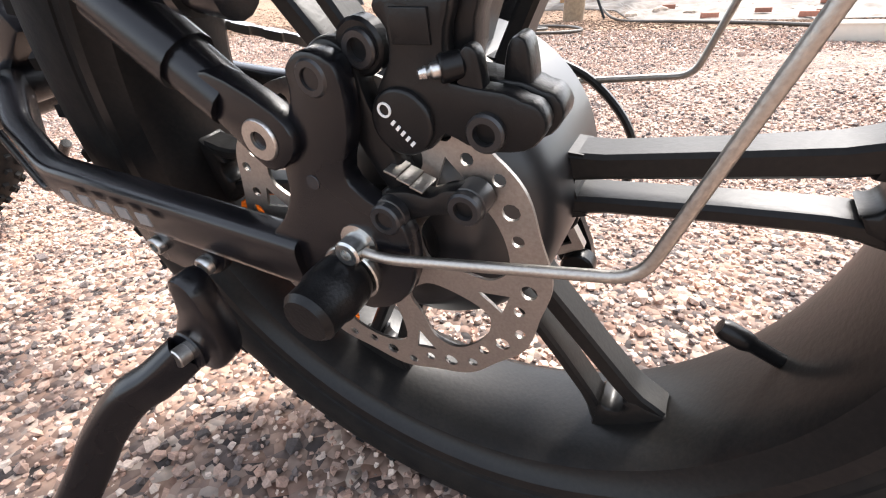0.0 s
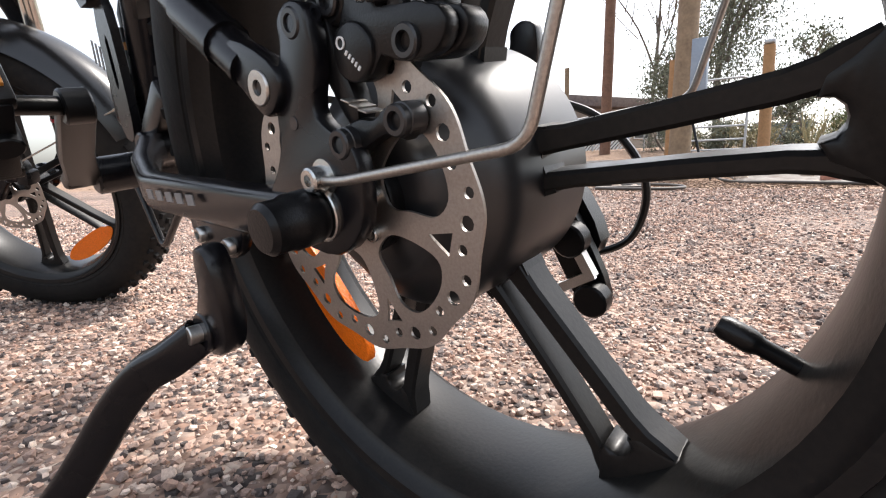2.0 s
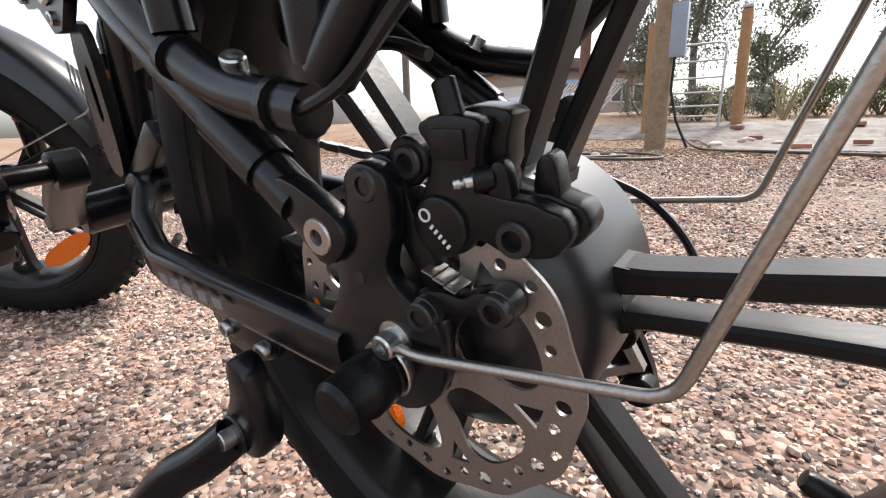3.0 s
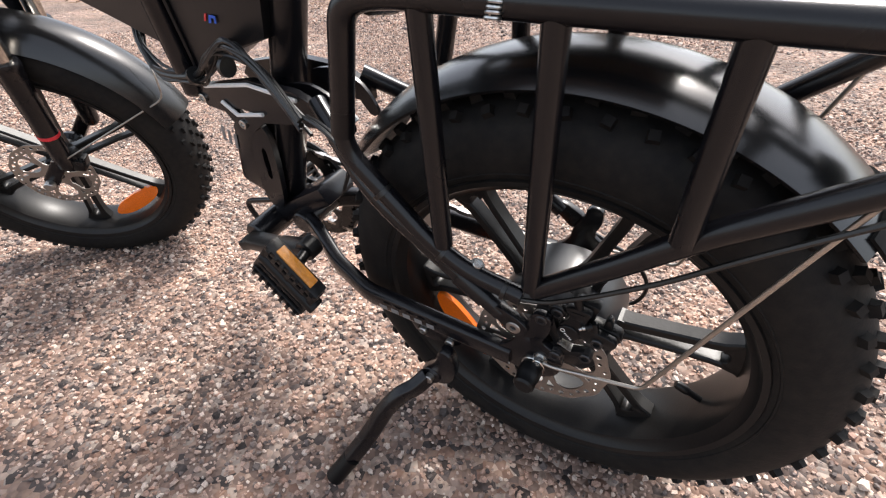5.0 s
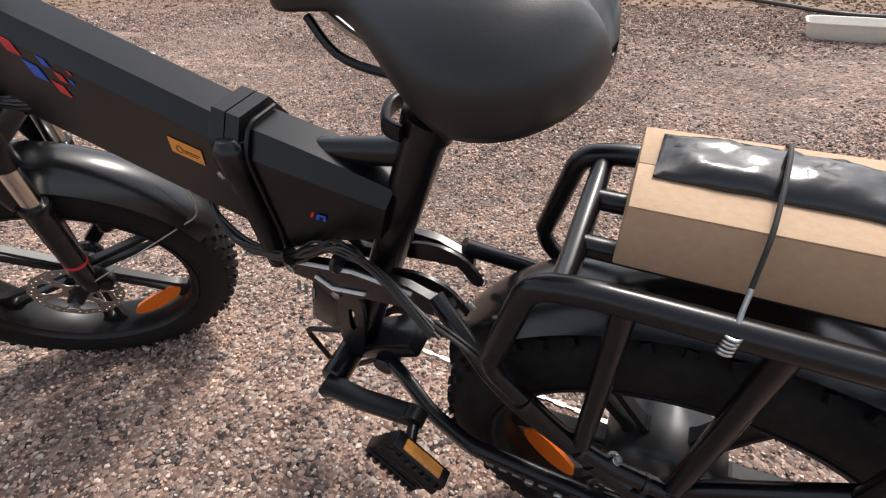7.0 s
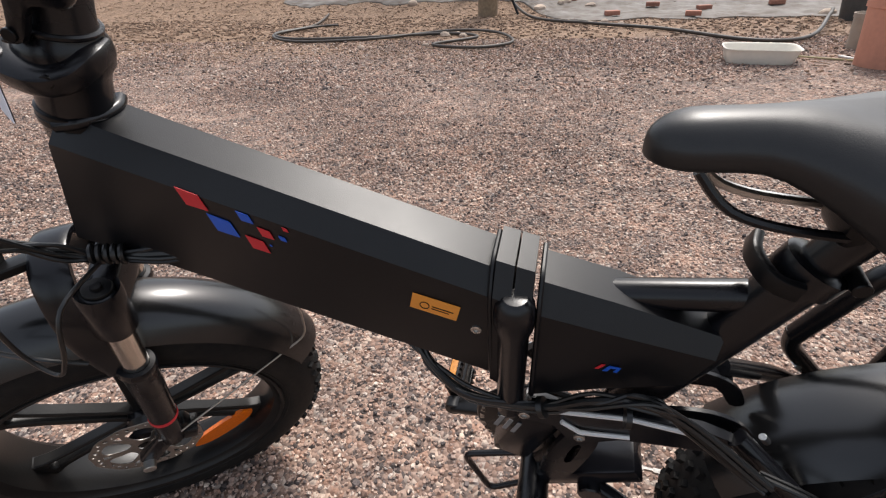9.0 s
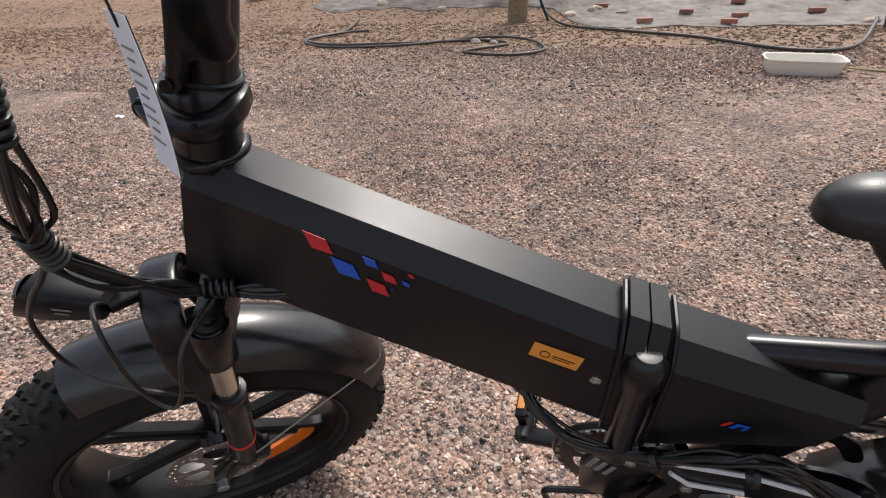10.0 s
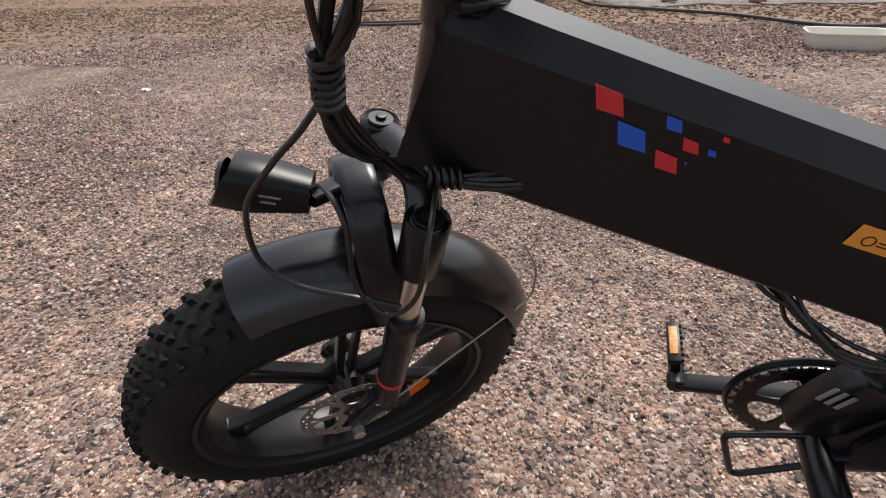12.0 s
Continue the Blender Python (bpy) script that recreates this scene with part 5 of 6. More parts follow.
def cell(x, z, w, mat):
    h = w * 1.25
    mark([(x, z), (x + w, z - w * 0.38), (x + w * 1.17, z - h), (x + w * 0.15, z - h * 0.77)], mat)


cell(0.006 - 0.898, 0.890, 0.0225, M_RED)
cell(0.006 - 0.876, 0.859, 0.0235, M_BLUE)
cell(0.006 - 0.841, 0.834, 0.0185, M_RED)
cell(0.006 - 0.839, 0.866, 0.0125, M_BLUE)
cell(0.006 - 0.822, 0.847, 0.0125, M_RED)
cell(0.006 - 0.793, 0.850, 0.005, M_RED)
cell(0.006 - 0.801, 0.838, 0.0065, M_BLUE)
cell(0.006 - 0.816, 0.824, 0.0022, M_BLUE)
lab = mark([(-0.66, 0.777), (-0.61, 0.763), (-0.616, 0.740), (-0.666, 0.754)], M_LABEL, label="orange paper label with lines of print")
part("printed_line", plate([(-0.641, 0.7595), (-0.618, 0.753), (-0.6182, 0.7518), (-0.6412, 0.7583)], -0.0449, -0.0444), M_PLASTIC, lab)
part("printed_line", plate([(-0.642, 0.756), (-0.623, 0.7505), (-0.6232, 0.7495), (-0.6422, 0.755)], -0.0449, -0.0444), M_PLASTIC, lab)
part("printed_ring", plate(ring(-0.649, 0.7595, 0.0055, 16), -0.0449, -0.0444, [ring(-0.649, 0.7595, 0.0045, 16)]), M_PLASTIC, lab)
mark([(-0.468, 0.692), (-0.462, 0.701), (-0.458, 0.701), (-0.464, 0.692)], M_RED)
mark([(-0.46, 0.69), (-0.454, 0.7), (-0.442, 0.699), (-0.445, 0.69), (-0.449, 0.69), (-0.446, 0.696), (-0.452, 0.696), (-0.455, 0.69)], M_BLUE)
mk = Geo()
for i in range(5):
    block(-0.215 + 0.02 * i, -0.1195, 0.3335 - 0.0008 * i, 0.012, 0.0008, 0.008, 0, g=mk)
tagged(part("printed_mark", mk, M_GREY, bike), kind="stuff")

# ---- load on the rack ----
box = new("cardboard_box")
box.matrix_world = BIKE @ pose(0.0, 0.003, 0.7387, 0, 2, 0.6)
tagged(box, "plain brown cardboard box strapped on the luggage rack", "box")
part("carton", block(0, 0, 0.032, 0.226, 0.122, 0.064, 0.0018), M_CARD, box)
part("top_flap", block(0, -0.0307, 0.0648, 0.225, 0.0605, 0.0016, 0.0006), M_CARD, box)
part("top_flap", block(0, 0.0307, 0.0648, 0.225, 0.0605, 0.0016, 0.0006), M_CARD, box)
bag = Geo()
NB, MB = 26, 10
for i in range(NB + 1):
    for j in range(MB + 1):
        u, w = i / NB * 2 - 1, j / MB * 2 - 1
        body = max(0, 1 - abs(u) ** 5) * max(0, 1 - abs(w) ** 4)
        crease = 0.0035 * noise.noise((u * 3.2 + w * 1.2, w * 2.0, 5)) + 0.002 * noise.noise((u * 8, w * 5, 9))
        bag.v.append((0.09 * u, 0.033 * w + 0.003 * noise.noise((u * 3, 2, w)), 0.003 + body * (0.011 + crease * 1.6) + 0.004 * (u > 0.86) * noise.noise((w * 4, u * 9, 1))))
for i in range(NB):
    for j in range(MB):
        a = i * (MB + 1) + j
        bag.f.append((a, a + MB + 1, a + MB + 2, a + 1))
k = len(bag.v)
bag.v += [(x, y, 0.0005) for x, y, z in bag.v[:k]]
bag.f += [tuple(i + k for i in q)[::-1] for q in bag.f]
for lineup in ([i * (MB + 1) for i in range(NB + 1)], [i * (MB + 1) + MB for i in range(NB + 1)], list(range(MB + 1)), [NB * (MB + 1) + j for j in range(MB + 1)]):
    bag.f += [(a, b, b + k, a + k) for a, b in zip(lineup, lineup[1:])]
bag_ob = part("plastic_bag", bag, M_BAG, sharp=70)
bag_ob.matrix_world = BIKE @ pose(-0.006, 0.013, 0.8048, 0, 2, -2)
tagged(bag_ob, "shiny black plastic bag lying folded on the cardboard box", "plastic bag")
cord_pts = [(-0.021, -0.112, 0.745), (-0.0185, -0.1, 0.762), (-0.0125, -0.0605, 0.8062), (-0.0085, -0.022, 0.8195), (-0.004, 0.015, 0.8235), (0.001, 0.045, 0.8165), (0.004, 0.066, 0.8045), (0.006, 0.068, 0.79), (0.012, 0.1, 0.752)]
cord = part("bungee_cord", tube(rounded(cord_pts, 0.012, 4), 0.002, 8), M_CORD)
cord.matrix_world = BIKE
tagged(cord, "thin black elastic cord hooked over the box to the rack", "cord")
part("coil_hook", spiral((-0.023, -0.1205, 0.7395), (-0.0205, -0.1145, 0.7555), 0.0052, 5, 0.0014), M_BOLT, cord, "coiled bright steel hook")
part("hook", tube(rounded([(-0.0205, -0.114, 0.755), (-0.0185, -0.1, 0.7635), (-0.0165, -0.088, 0.777)], 0.004), 0.002, 8), M_BOLT, cord)

# swing tag on the stem
tag = Geo()
for i in range(9):
    t = i / 8
    for w in (-1, 1):
        tag.v.append((w * 0.0215, 0.005 * math.sin(t * 2.2) - 0.005 * t, -0.1 * t))
tag.f = [(2 * i, 2 * i + 1, 2 * i + 3, 2 * i + 2) for i in range(8)]
k = len(tag.v)
tag.v += [(x, y + 0.0006, z) for x, y, z in tag.v]
tag.f += [tuple(j + k for j in q)[::-1] for q in tag.f] + [(2 * i, 2 * i + 2, 2 * i + 2 + k, 2 * i + k) for i in range(8)] + [(2 * i + 1, 2 * i + 3, 2 * i + 3 + k, 2 * i + 1 + k) for i in range(8)] + [(0, 1, 1 + k, k), (16, 17, 17 + k, 16 + k)]
tag_ob = part("swing_tag", tag, M_PAPER)
TAG = Matrix.Translation(BIKE @ Vector((-0.942, -0.084, 1.1))) @ pose(0, 0, 0, 0, 3, -32)
tag_ob.matrix_world = TAG
tagged(tag_ob, "white printed card tag with a dark back hanging from the stem", "tag")
mk = Geo()
for i in range(9):
    block(-0.003 if i else 0, -0.0006 + 0.005 * math.sin((0.2 + 0.075 * i) * 2.2) - 0.005 * (0.2 + .075 * i), -0.02 - 0.0075 * i, 0.024 - 0.01 * (i % 3 == 1), 0.0005, 0.0014, 0, g=mk)
tagged(part("printed_mark", mk, M_GREY, tag_ob), kind="stuff")
back = Geo()
back.v = [(x * 0.995, y + 0.0011, z) for x, y, z in tag.v[:k]] + [(x * 0.995, y + 0.0014, z) for x, y, z in tag.v[:k]]
back.f = list(tag.f)
back = part("back", back, M_SPEAKER, tag_ob, "dark printed back with an orange mark")
part("printed_mark", block(0, 0.0053, -0.036, 0.009, 0.0006, 0.016, 0), M_LABEL, back)
part("string", tube(spline([(0, 0, -0.008), (0.012, -0.004, 0.03), (0.02, 0.004, 0.07)], 4), 0.0009, 6), M_CABLE, tag_ob)


# ---- the yard behind ----
def standing(name, geo, mat, label, category, x, y, group="", dz=0.0):
    ob = part(name, geo, mat)
    ob.location = (x, y, ground_height(x, y) - 0.02 + dz)
    return tagged(ob, label, category, group)


def round_post(r, h, seed, lean=0.0):
    g = Geo()
    rr = random.Random(seed)
    n = 14
    for i in range(9):
        z = h * i / 8
        for j in range(n):
            a = 2 * math.pi * j / n
            q = r * (1 - 0.08 * i / 8) * (1 + 0.04 * rr.uniform(-1, 1))
            g.v.append((q * math.cos(a) + lean * z, q * math.sin(a), z))
    for i in range(8):
        for j in range(n):
            g.f.append((i * n + j, i * n + (j + 1) % n, (i + 1) * n + (j + 1) % n, (i + 1) * n + j))
    g.f += [tuple(range(n)), tuple(range(8 * n, 9 * n))]
    return g


POLE = (-1.42, 8.0)
pole = standing("utility_pole", round_post(0.16, 5.5, 1, 0.01), M_WOOD, "thick weathered wooden pole with a grey meter box", "pole", *POLE)
part("meter_box", block(0.22, -0.05, 1.75, 0.22, 0.16, 0.75, 0.01), M_METER, pole, "grey metal electrical box")
part("conduit", tube([(0.2, -0.1, 1.4), (0.19, -0.12, 0.9), (0.3, -0.14, 0.45), (0.5, -0.25, 0.06)], 0.02, 8), M_PLASTIC, pole)
standing("fence_post", round_post(0.085, 1.95, 7), M_CEDAR, "short square-cut wooden post beside the pole", "post", -1.86, 9.4)
standing("utility_pole", round_post(0.165, 7.5, 2, 0.008), M_POLE, "tall dark brown wooden utility pole", "pole", -5.0, 15.1)
standing("fence_post", round_post(0.085, 2.85, 3), M_WOOD, "plain grey wooden post by the fence", "post", -6.28, 15.0)
gp = standing("gate_post", round_post(0.1, 2.0, 4, -0.02), M_CEDAR, "orange cedar gate post with a metal cap", "post", -0.46, 10.3)
part("cap", block(-0.04, 0, 2.05, 0.17, 0.17, 0.07, 0.02), M_GALV, gp)
gate = new("tube_gate")
gate.location = (-1.86, 9.8, ground_height(0, 9.8) + 0.24)
tagged(gate, "galvanised tube farm gate with six rails", "gate")
part("gate_frame", tube(rounded([(0, 0, -0.24), (0, 0, 1.25), (1.14, 0.05, 1.25), (1.14, 0.05, -0.24)], 0.12, 5), 0.021, 10), M_GALV, gate)
for z in (0.0, 0.18, 0.42, 0.67, 0.96):
    part("rail", tube([(0, 0, z), (1.14, 0.05, z)], 0.019, 8), M_GALV, gate)

# lattice fence with white slats
fence = new("lattice_fence")
fence.location = (-11.5, 17.0, ground_height(0, 17.0))
tagged(fence, "chain-link fence woven with white diagonal slats", "fence")
for i in range(5):
    part("fence_upright", tube([(1.8 * i, 0, 0), (1.8 * i, 0, 1.16)], 0.028, 8), M_GALV, fence)
part("top_rail", tube([(0, 0, 1.14), (7.2, 0, 1.14)], 0.02, 8), M_GALV, fence)
slat = block(0, 0, 0, 0.06, 0.012, 1.46, 0.0).mesh("slat", M_FENCE)
for i in range(52):
    if 30 < i < 35:
        continue
    s = new("slat", slat)
    s.parent = fence
    s.location = (0.5 + 0.125 * i, 0.0, 0.58)
    s.rotation_euler = (0, radians(42), 0)

# low house beyond the fence
house = new("house")
house.location = (-11.0, 27.2, 0.8)
house.rotation_euler = (0, 0, radians(62))
tagged(house, "low tan house with a flat brown roof behind the fence", "house")
part("wall", block(0, 0, 1.2, 9, 7, 2.4, 0.02), M_WALL, house)
part("roof", block(0, 0, 2.62, 10.2, 8.6, 0.5, 0.05), M_ROOF, house)
for i in range(5):
    w = part("window", block(-3.4 + 1.7 * i, -3.53, 1.35, 1.1, 0.08, 1.0, 0.01), M_FENCE, house)
    part("pane", block(-3.4 + 1.7 * i, -3.58, 1.35, 0.95, 0.04, 0.86, 0.0), M_DARK, w)
part("roof_cooler", block(-3.6, -1.0, 3.3, 1.0, 1.0, 0.9, 0.05), M_GALV, house)
shed = new("shed")
shed.location = (-28.0, 22.0, 0.7)
shed.rotation_euler = (0, 0, radians(35))
tagged(shed, "pale grey metal shed in the distance", "shed")
part("wall", block(0, 0, 1.6, 9, 6, 3.2, 0.02), M_GALV, shed)
part("roof", block(0, 0, 3.3, 9.6, 6.6, 0.2, 0.03), M_ROOF, shed)

hut = new("shed")
hut.location = (-0.9, 27.0, 0.85)
tagged(hut, "small grey-blue shed with a pitched roof", "shed")
part("wall", block(0, 0, 0.55, 1.7, 2.0, 1.1, 0.01), M_METER, hut)
part("roof", plate([(-1.0, 1.0), (0, 1.62), (1.0, 1.0), (1.0, 1.08), (0, 1.72), (-1.0, 1.08)], -1.2, 1.2), M_GALV, hut)

# parked car behind the fence
car = new("car")
car.location = (-7.75, 20.0, 0.9)
car.rotation_euler = (0, 0, radians(72))
tagged(car, "blue car parked beyond the lattice fence", "car")
body = Geo()
plate(smooth_loop([(-2.1, 0.35), (-2.1, 0.75), (-1.3, 0.85), (-0.7, 1.35), (0.8, 1.38), (1.5, 0.9), (2.1, 0.8), (2.1, 0.35)], 3), -0.8, 0.8, g=body)
part("body", body, M_CAR, car)
part("side_glass", plate(smooth_loop([(-1.1, 0.9), (-0.65, 1.27), (0.75, 1.3), (1.25, 0.92)], 2), -0.815, -0.8), M_DARK, car)
for x in (-1.3, 1.3):
    for y in (-0.72, 0.72):
        part("car_wheel", cyl((x, y - 0.1, 0.32), (x, y + 0.1, 0.32), 0.32, 20), M_RUBBER, car)


def foliage(n, size, place, seed, flat=0.5):
    """Many small leaves, each a bent quad."""
    rr = random.Random(seed)
    g = Geo()
    for _ in range(n):
        p = Vector(place(rr))
        m = Matrix.Translation(p) @ Euler((rr.uniform(0, 6), rr.uniform(0, 6), rr.uniform(0, 6))).to_matrix().to_4x4()
        s = size * rr.uniform(0.5, 1.3)
        g.put([(-s, 0, 0), (0, -s * flat, s * 0.2), (s, 0, 0), (0, s * flat, s * 0.2)], [(0, 1, 2), (0, 2, 3)], m)
    me = bpy.data.meshes.new("leaves")
    me.from_pydata(g.v, [], g.f)
    return me


def limbs(seed, height, spread, r, levels=3, start=0.35):
    rr = random.Random(seed)
    g, tips = Geo(), []

    def grow(p, d, ln, rad, lv):
        mid = p + d * ln * 0.5 + Vector((rr.uniform(-1, 1), rr.uniform(-1, 1), rr.uniform(-0.3, 0.6))) * ln * 0.08
        end = p + d * ln
        tube(spline([p, mid, end], 3), (rad, rad * 0.55), 6, g=g)
        tips.append(end)
        tips.append(mid)
        if lv:
            for _ in range(4 if lv > 1 else 3):
                dd = (d + Vector((rr.uniform(-1, 1), rr.uniform(-1, 1), rr.uniform(-0.2, 0.8))) * spread).normalized()
                q = p + (end - p) * rr.uniform(start, 1)
                grow(q, dd, ln * rr.uniform(0.45, 0.7), rad * 0.5, lv - 1)

    grow(Vector((0, 0, 0)), Vector((0.03, 0.02, 1)).normalized(), height, r, levels)
    return g, tips


def make_tree(name, label, x, y, height, r, leaf, count, size, seed, spread=0.8, levels=3):
    t = new(name)
    t.location = (x, y, ground_height(x, y) - 0.05)
    tagged(t, label, "tree")
    g, tips = limbs(seed, height, spread, r, levels)
    part("trunk", g, M_BARK, t)
    if count:
        me = foliage(count, size, lambda rr: tuple(c + rr.gauss(0, height * 0.08) for c in rr.choice(tips)) if rr.random() < 0.6 else (rr.gauss(0, height * 0.17), rr.gauss(0, height * 0.17), height * rr.triangular(0.25, 1.35, 0.7)), seed + 1)
        me.materials.append(leaf)
        c = new("crown", me)
        c.parent = t


make_tree("bare_tree", "leafless slender tree against the sky", -4.62, 19.0, 4.6, 0.085, None, 0, 0, 11, 0.75, 4)
make_tree("juniper_tree", "tall loose grey-green juniper tree", -1.75, 14.5, 3.9, 0.11, M_LEAF, 30000, 0.038, 21, 0.95)
make_tree("juniper_tree", "smaller grey-green tree beyond the gate", -3.3, 16.5, 2.3, 0.08, M_LEAF, 6000, 0.05, 22, 0.95)
make_tree("juniper_tree", "low green tree behind the gate post", -0.35, 18.0, 1.7, 0.08, M_LEAF, 5000, 0.05, 27, 0.95)
make_tree("juniper_tree", "distant green tree behind the shrubs", 4.2, 24.0, 3.0, 0.12, M_LEAF, 5000, 0.08, 23, 0.9)
pm = new("palm_tree")
pm.location = (-12.9, 16.0, 0.6)
tagged(pm, "tall fan palm with a shaggy crown", "tree")
part("trunk", round_post(0.16, 6.3, 9), M_BARK, pm)
me = Geo()
rr = random.Random(31)
for i in range(42):
    a, e = rr.uniform(0, 6.28), rr.uniform(-0.9, 1.1)
    d = Vector((math.cos(a) * math.cos(e), math.sin(a) * math.cos(e), math.sin(e)))
    tube(spline([(0, 0, 6.2), Vector((0, 0, 6.2)) + d * 0.5, Vector((0, 0, 6.1)) + d * 0.95 - Vector((0, 0, 0.15))], 2), 1.0, 6, g=me, squash=(0.09, 0.008))
part("crown", me, M_SHRUB, pm)


def make_shrub(name, label, x, y, w, h, mat, count, size, seed, stems=False):
    s = new(name)
    s.location = (x, y, ground_height(x, y) - 0.03)
    tagged(s, label, "shrub")
    rr = random.Random(seed)
    g = Geo()
    for _ in range(14 if stems else 8):
        a = rr.uniform(0, 6.28)
        tube(spline([(0, 0, 0), (w * 0.2 * math.cos(a), w * 0.2 * math.sin(a), h * 0.5), (w * 0.5 * math.cos(a) * rr.random(), w * 0.5 * math.sin(a), h * rr.uniform(0.8, 1.1))], 3), (0.02, 0.006), 5, g=g)
    part("stems", g, M_DRY if stems else M_BARK, s)
    lumps = [(rr.gauss(0, w * 0.3), rr.gauss(0, w * 0.22), h * rr.uniform(0.25, 0.85)) for _ in range(14)]
    me = foliage(count, size, lambda q: tuple(c + q.gauss(0, h * 0.13) for c in q.choice(lumps)), seed + 1, 0.4)
    me.materials.append(mat)
    c = new("leaves", me)
    c.parent = s


for i, (x, y, w, h, m, c) in enumerate(((0.9, 13.4, 1.5, 0.85, M_SHRUB, 3600), (1.9, 13.2, 1.7, 0.95, M_SHRUB, 4000), (3.0, 13.0, 1.8, 1.0, M_SHRUB, 4000), (4.3, 13.0, 2.2, 1.1, M_SHRUB, 4000), (6.2, 12.6, 2.4, 1.2, M_SHRUB, 4000), (8.4, 12.0, 2.4, 1.2, M_SHRUB, 3600),
                                        (-0.1, 13.8, 1.2, 0.8, M_LEAF, 2600), (-0.75, 12.6, 1.0, 0.75, M_DRY, 2000), (-1.4, 12.9, 1.2, 0.85, M_LEAF, 2600), (-2.3, 13.6, 1.2, 0.7, M_DRY, 1800), (-3.3, 15.5, 1.4, 0.8, M_LEAF, 2000))):
    make_shrub("shrub", "low green shrub on the bank" if m is M_SHRUB else "dry yellowish shrub on the bank" if m is M_DRY else "grey-green shrub on the bank", x, y, w, h, m, c, 0.036, 40 + i)
make_shrub("dry_shrub", "tall pale dry stalks of a desert shrub", 0.25, 11.5, 0.75, 0.85, M_DRY, 350, 0.035, 61, True)

# weathered ground sheet and loose bricks on the bank
rr = random.Random(77)
sheet = Geo()
NX, NY = 190, 64
for j in range(NY + 1):
    for i in range(NX + 1):
        x = -5.6 + 13.0 * i / NX
        front = 7.25 + (1.75 if x < -0.9 else 1.75 * max(0, -0.3 - x) / 0.6 if x < -0.3 else 0) + 0.22 * noise.noise((x * 1.7, 4, 1)) + 0.1 * noise.noise((x * 6, 1, 7))
        y = front + (11.0 - front) * j / NY
        p = Vector((x, y, 0))
        fold = 0.05 * abs(noise.noise(p * 1.9)) + 0.035 * abs(noise.noise(Vector((x * 2.2, y * 7, 3)))) + 0.018 * noise.noise(p * 9)
        sheet.v.append((x, y, ground_height(x, y) + 0.012 + fold * min(1, j / 3)))
sheet.f = [(j * (NX + 1) + i, j * (NX + 1) + i + 1, (j + 1) * (NX + 1) + i + 1, (j + 1) * (NX + 1) + i) for j in range(NY) for i in range(NX)]
k = len(sheet.v)
sheet.v += [(x, y, z - 0.03) for x, y, z in sheet.v[:NX + 1]]
sheet.f += [(i, k + i, k + i + 1, i + 1) for i in range(NX)]
tagged(part("ground_sheet", sheet, M_SHEET, None, "", 75), "crumpled grey weathered ground sheet laid over the bank", "ground sheet")
brick = block(0, 0, 0, 0.2, 0.1, 0.06, 0.004).mesh("brick", M_BRICK)
for x, y in ((0.45, 7.5), (1.5, 7.3), (1.15, 8.35), (1.8, 7.95), (2.0, 8.9), (2.9, 8.3), (-0.1, 8.8), (3.6, 9.0), (-0.4, 9.6), (1.2, 9.7)):
    b = new("brick", brick)
    b.location, b.rotation_euler = (x, y, ground_height(x, y) + 0.065), (0, 0, rr.uniform(-0.5, 0.5))
    tagged(b, "loose red paving brick lying on the bank", "brick", "loose bricks")


def rock(x, y, r, seed):
    bm = bmesh.new()
    bmesh.ops.create_icosphere(bm, subdivisions=2, radius=r)
    for v in bm.verts:
        v.co *= 1 + 0.35 * noise.noise(v.co / r * 0.9 + Vector((seed, 0, 0)))
        v.co.z *= 0.65
    me = bpy.data.meshes.new("rock")
    bm.to_mesh(me)
    bm.free()
    me.materials.append(M_ROCK)
    ob = new("rock", me)
    ob.location = (x, y, ground_height(x, y) + r * 0.2)
    tagged(ob, "small tan rock lying on the dirt", "rock", "loose rocks")


for i, (x, y, r) in enumerate(((-1.75, 6.0, 0.07), (-1.6, 6.1, 0.05), (-1.5, 5.95, 0.055), (-1.85, 5.3, 0.045), (-2.6, 5.2, 0.04), (0.1, 6.9, 0.05), (0.3, 7.0, 0.06), (0.5, 6.85, 0.045), (-0.6, 8.4, 0.1), (-0.2, 8.7, 0.12), (0.2, 8.5, 0.09), (-2.9, 8.9, 0.1), (-4.2, 9.3, 0.12), (3.2, 7.4, 0.1))):
    rock(x, y, r, i * 3.1)

# hoses, tub, pots, loudspeaker case
def lay(name, pts, r, mat, label, category):
    ob = part(name, tube(spline([(x, y, ground_height(x, y) + r + 0.012 + (p[2] if len(p) > 2 else 0)) for p in pts for x, y in [p[:2]]], 8), r, 10), mat)
    return tagged(ob, label, category)


lay("garden_hose", [(-3.6, 7.0), (-3.95, 6.8), (-4.2, 6.1), (-3.6, 5.55), (-2.6, 5.7), (-1.7, 6.3), (-1.1, 6.1), (-0.85, 5.4), (-1.2, 5.05), (-1.75, 5.25), (-1.3, 5.75), (-1.7, 6.05), (-2.6, 5.85), (-3.7, 5.75), (-4.25, 6.25), (-4.0, 7.0), (-4.3, 8.3)], 0.017, M_HOSE, "dark garden hose lying in loops on the dirt", "hose")
lay("garden_hose", [(-1.1, 8.6, 0.1), (-0.7, 7.5), (0.1, 6.75), (0.9, 6.2), (1.6, 5.35), (2.2, 5.5), (2.7, 6.3, 0.1), (3.0, 6.9, 0.1)], 0.02, M_HOSE, "dark hose snaking from the pole across the dirt", "hose")
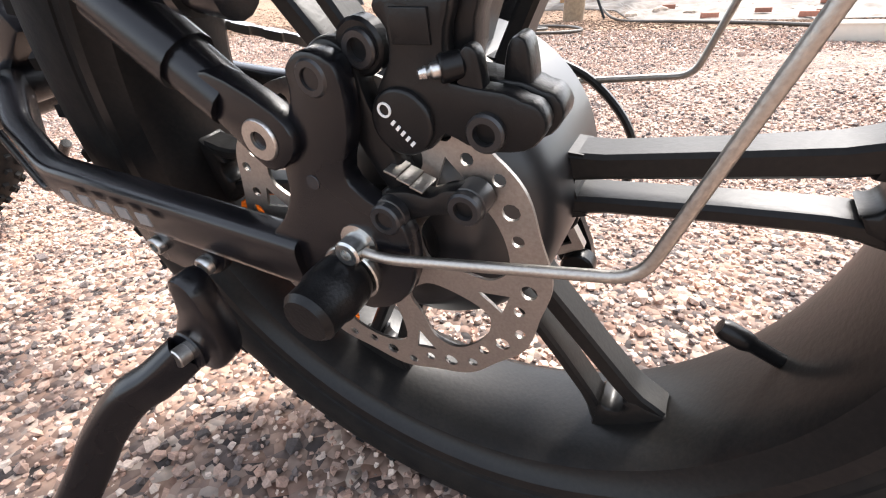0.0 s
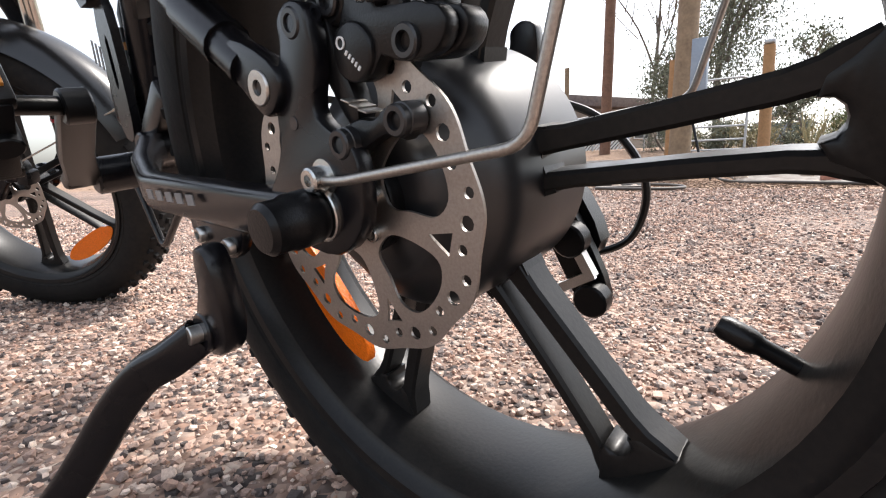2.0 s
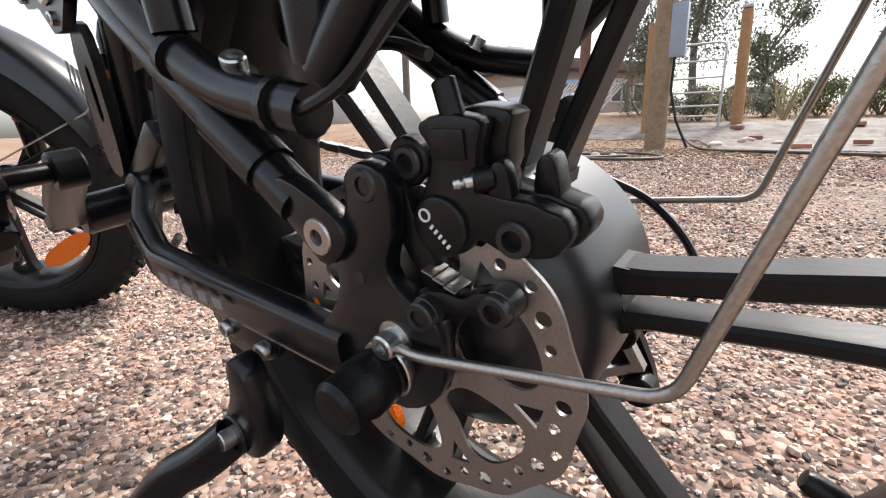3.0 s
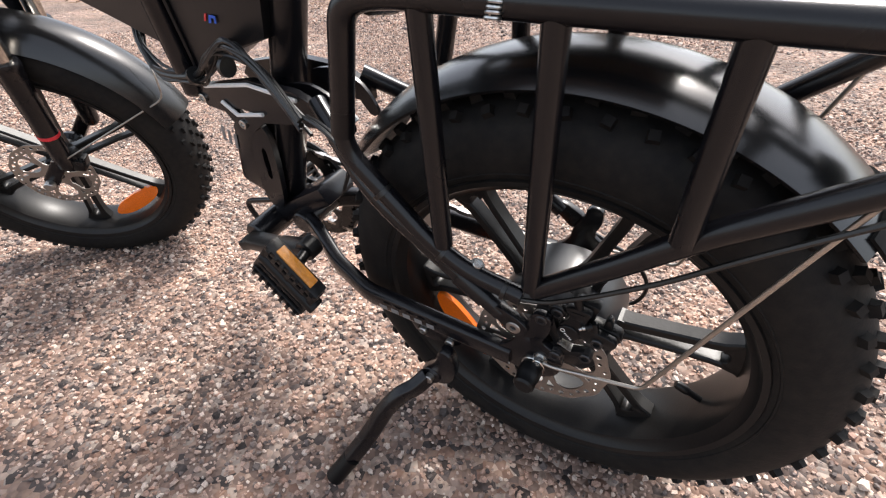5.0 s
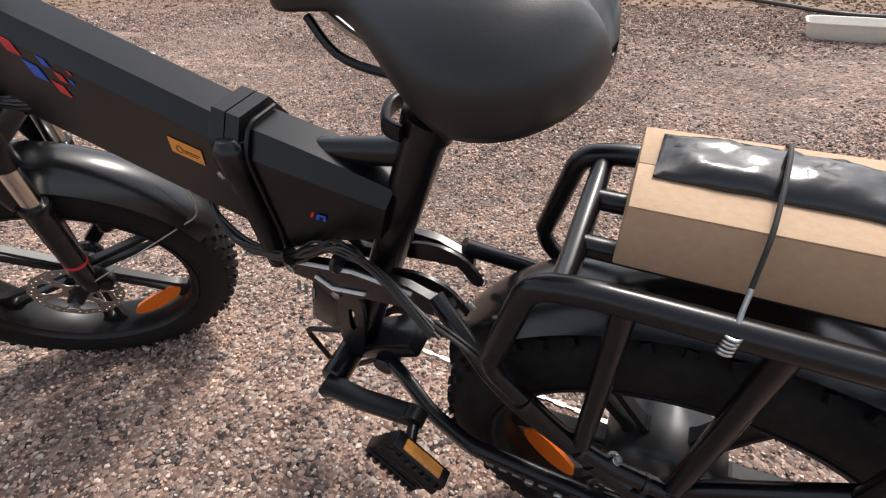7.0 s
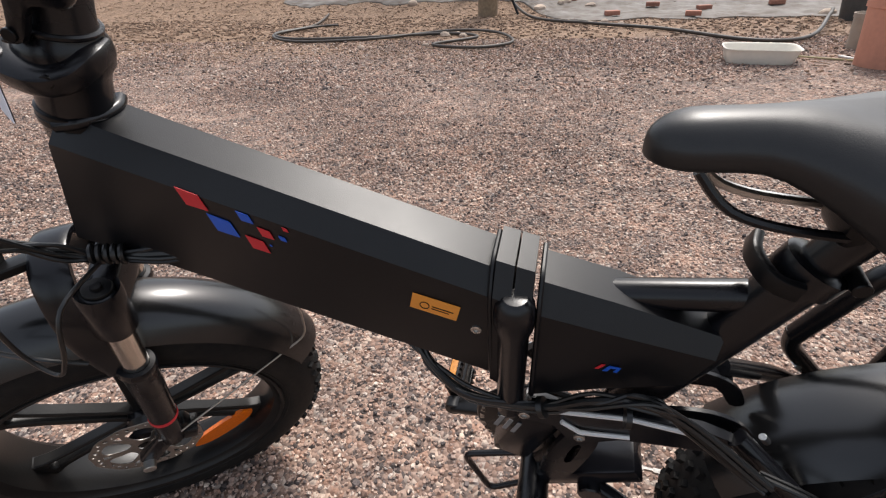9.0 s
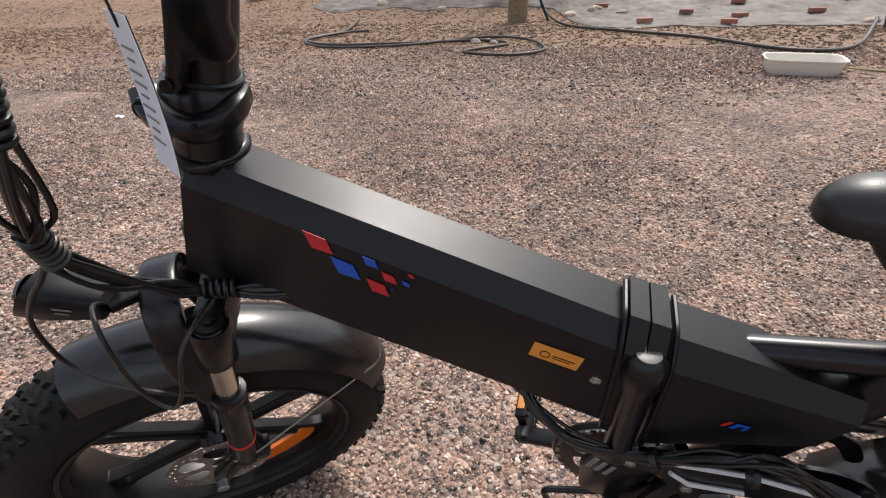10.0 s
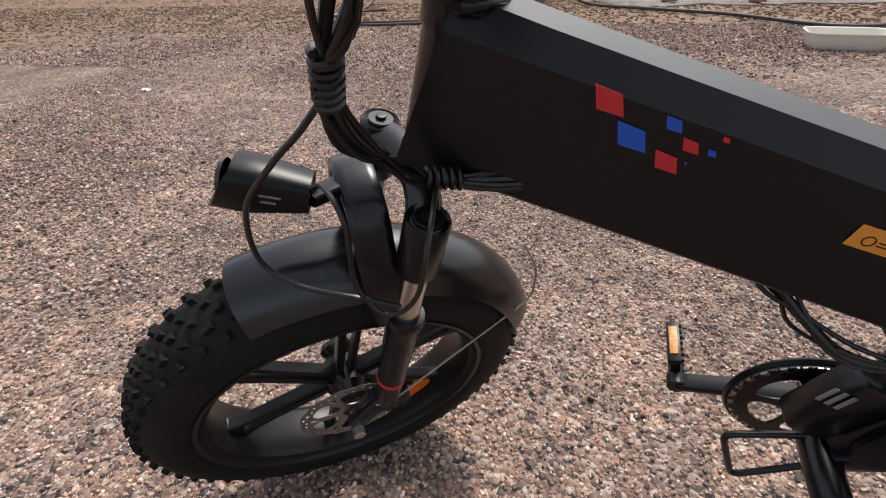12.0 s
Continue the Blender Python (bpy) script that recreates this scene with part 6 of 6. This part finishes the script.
lay("extension_cord", [(2.05, 4.55), (2.3, 4.0), (2.5, 3.6), (2.9, 3.2)], 0.01, M_FENCE, "white cable trailing on the gravel", "cable")
lay("thin_stick", [(1.65, 4.6), (1.9, 4.45), (2.1, 4.35)], 0.008, M_DRY, "thin dry stick on the gravel", "stick")
tub = Geo()
prof = []
for k, (hw, hd, z) in enumerate(((0.25, 0.15, 0.004), (0.262, 0.16, 0.02), (0.285, 0.183, 0.125), (0.298, 0.196, 0.127), (0.298, 0.196, 0.121), (0.28, 0.178, 0.119), (0.255, 0.153, 0.022), (0.245, 0.145, 0.012))):
    for j in range(24):
        a = 2 * math.pi * (j + 0.5) / 24
        tub.v.append((hw * math.copysign(abs(math.cos(a)) ** 0.4, math.cos(a)), hd * math.copysign(abs(math.sin(a)) ** 0.4, math.sin(a)), z))
for k in range(7):
    for j in range(24):
        tub.f.append((k * 24 + j, k * 24 + (j + 1) % 24, (k + 1) * 24 + (j + 1) % 24, (k + 1) * 24 + j))
tub.f += [tuple(range(24))[::-1], tuple(range(7 * 24, 8 * 24))]
tub_ob = part("plastic_tub", tub, M_TUB)
tub_ob.location, tub_ob.rotation_euler = (1.36, 4.42, 0.0), (0, 0, radians(-10))
tagged(tub_ob, "shallow milky plastic tub lying on the gravel", "tub")


def pot(x, y, r, h, mat, label):
    g = revolve((0, 0, 0), (0, 0, 1), [(0, 0), (r * 0.74, 0), (r * 0.95, h * 0.86), (r, h * 0.87), (r * 1.02, h), (r * 0.93, h), (r * 0.9, h * 0.88), (r * 0.86, h * 0.82), (0, h * 0.8)], 32)
    ob = part("plant_pot", g, mat)
    ob.location = (x, y, ground_height(x, y) + 0.005)
    tagged(ob, label, "plant pot")


pot(2.2, 4.2, 0.25, 0.5, M_TERRA, "large terracotta-coloured plant pot on the gravel")
pot(2.42, 5.0, 0.13, 0.3, M_WALL, "small dull brown plant pot beside the terracotta one")
pot(3.3, 6.9, 0.24, 0.36, M_POT, "dark plastic plant pot on the dirt")
sp = Geo()
plate([(-0.42, 0), (0.42, 0), (0.36, 0.24), (0.26, 0.34), (-0.26, 0.34), (-0.36, 0.24)], -0.2, 0.2, g=sp)
spk = part("loudspeaker_case", sp, M_SPEAKER)
spk.location, spk.rotation_euler = (-7.2, 10.2, ground_height(-7.2, 10.2)), (0, 0, radians(30))
tagged(spk, "black wedge-shaped case standing on the dirt", "case")
tagged(part("printed_mark", block(0, -0.203, 0.2, 0.16, 0.004, 0.035, 0), M_GREY, spk), kind="stuff")
scrap = part("paper_scrap", block(0, 0, 0, 0.07, 0.035, 0.006, 0.001, (10, 5, 0)), M_PAPER)
scrap.location = (-3.95, 2.55, 0.012)
tagged(scrap, "scrap of white paper on the gravel", "paper")
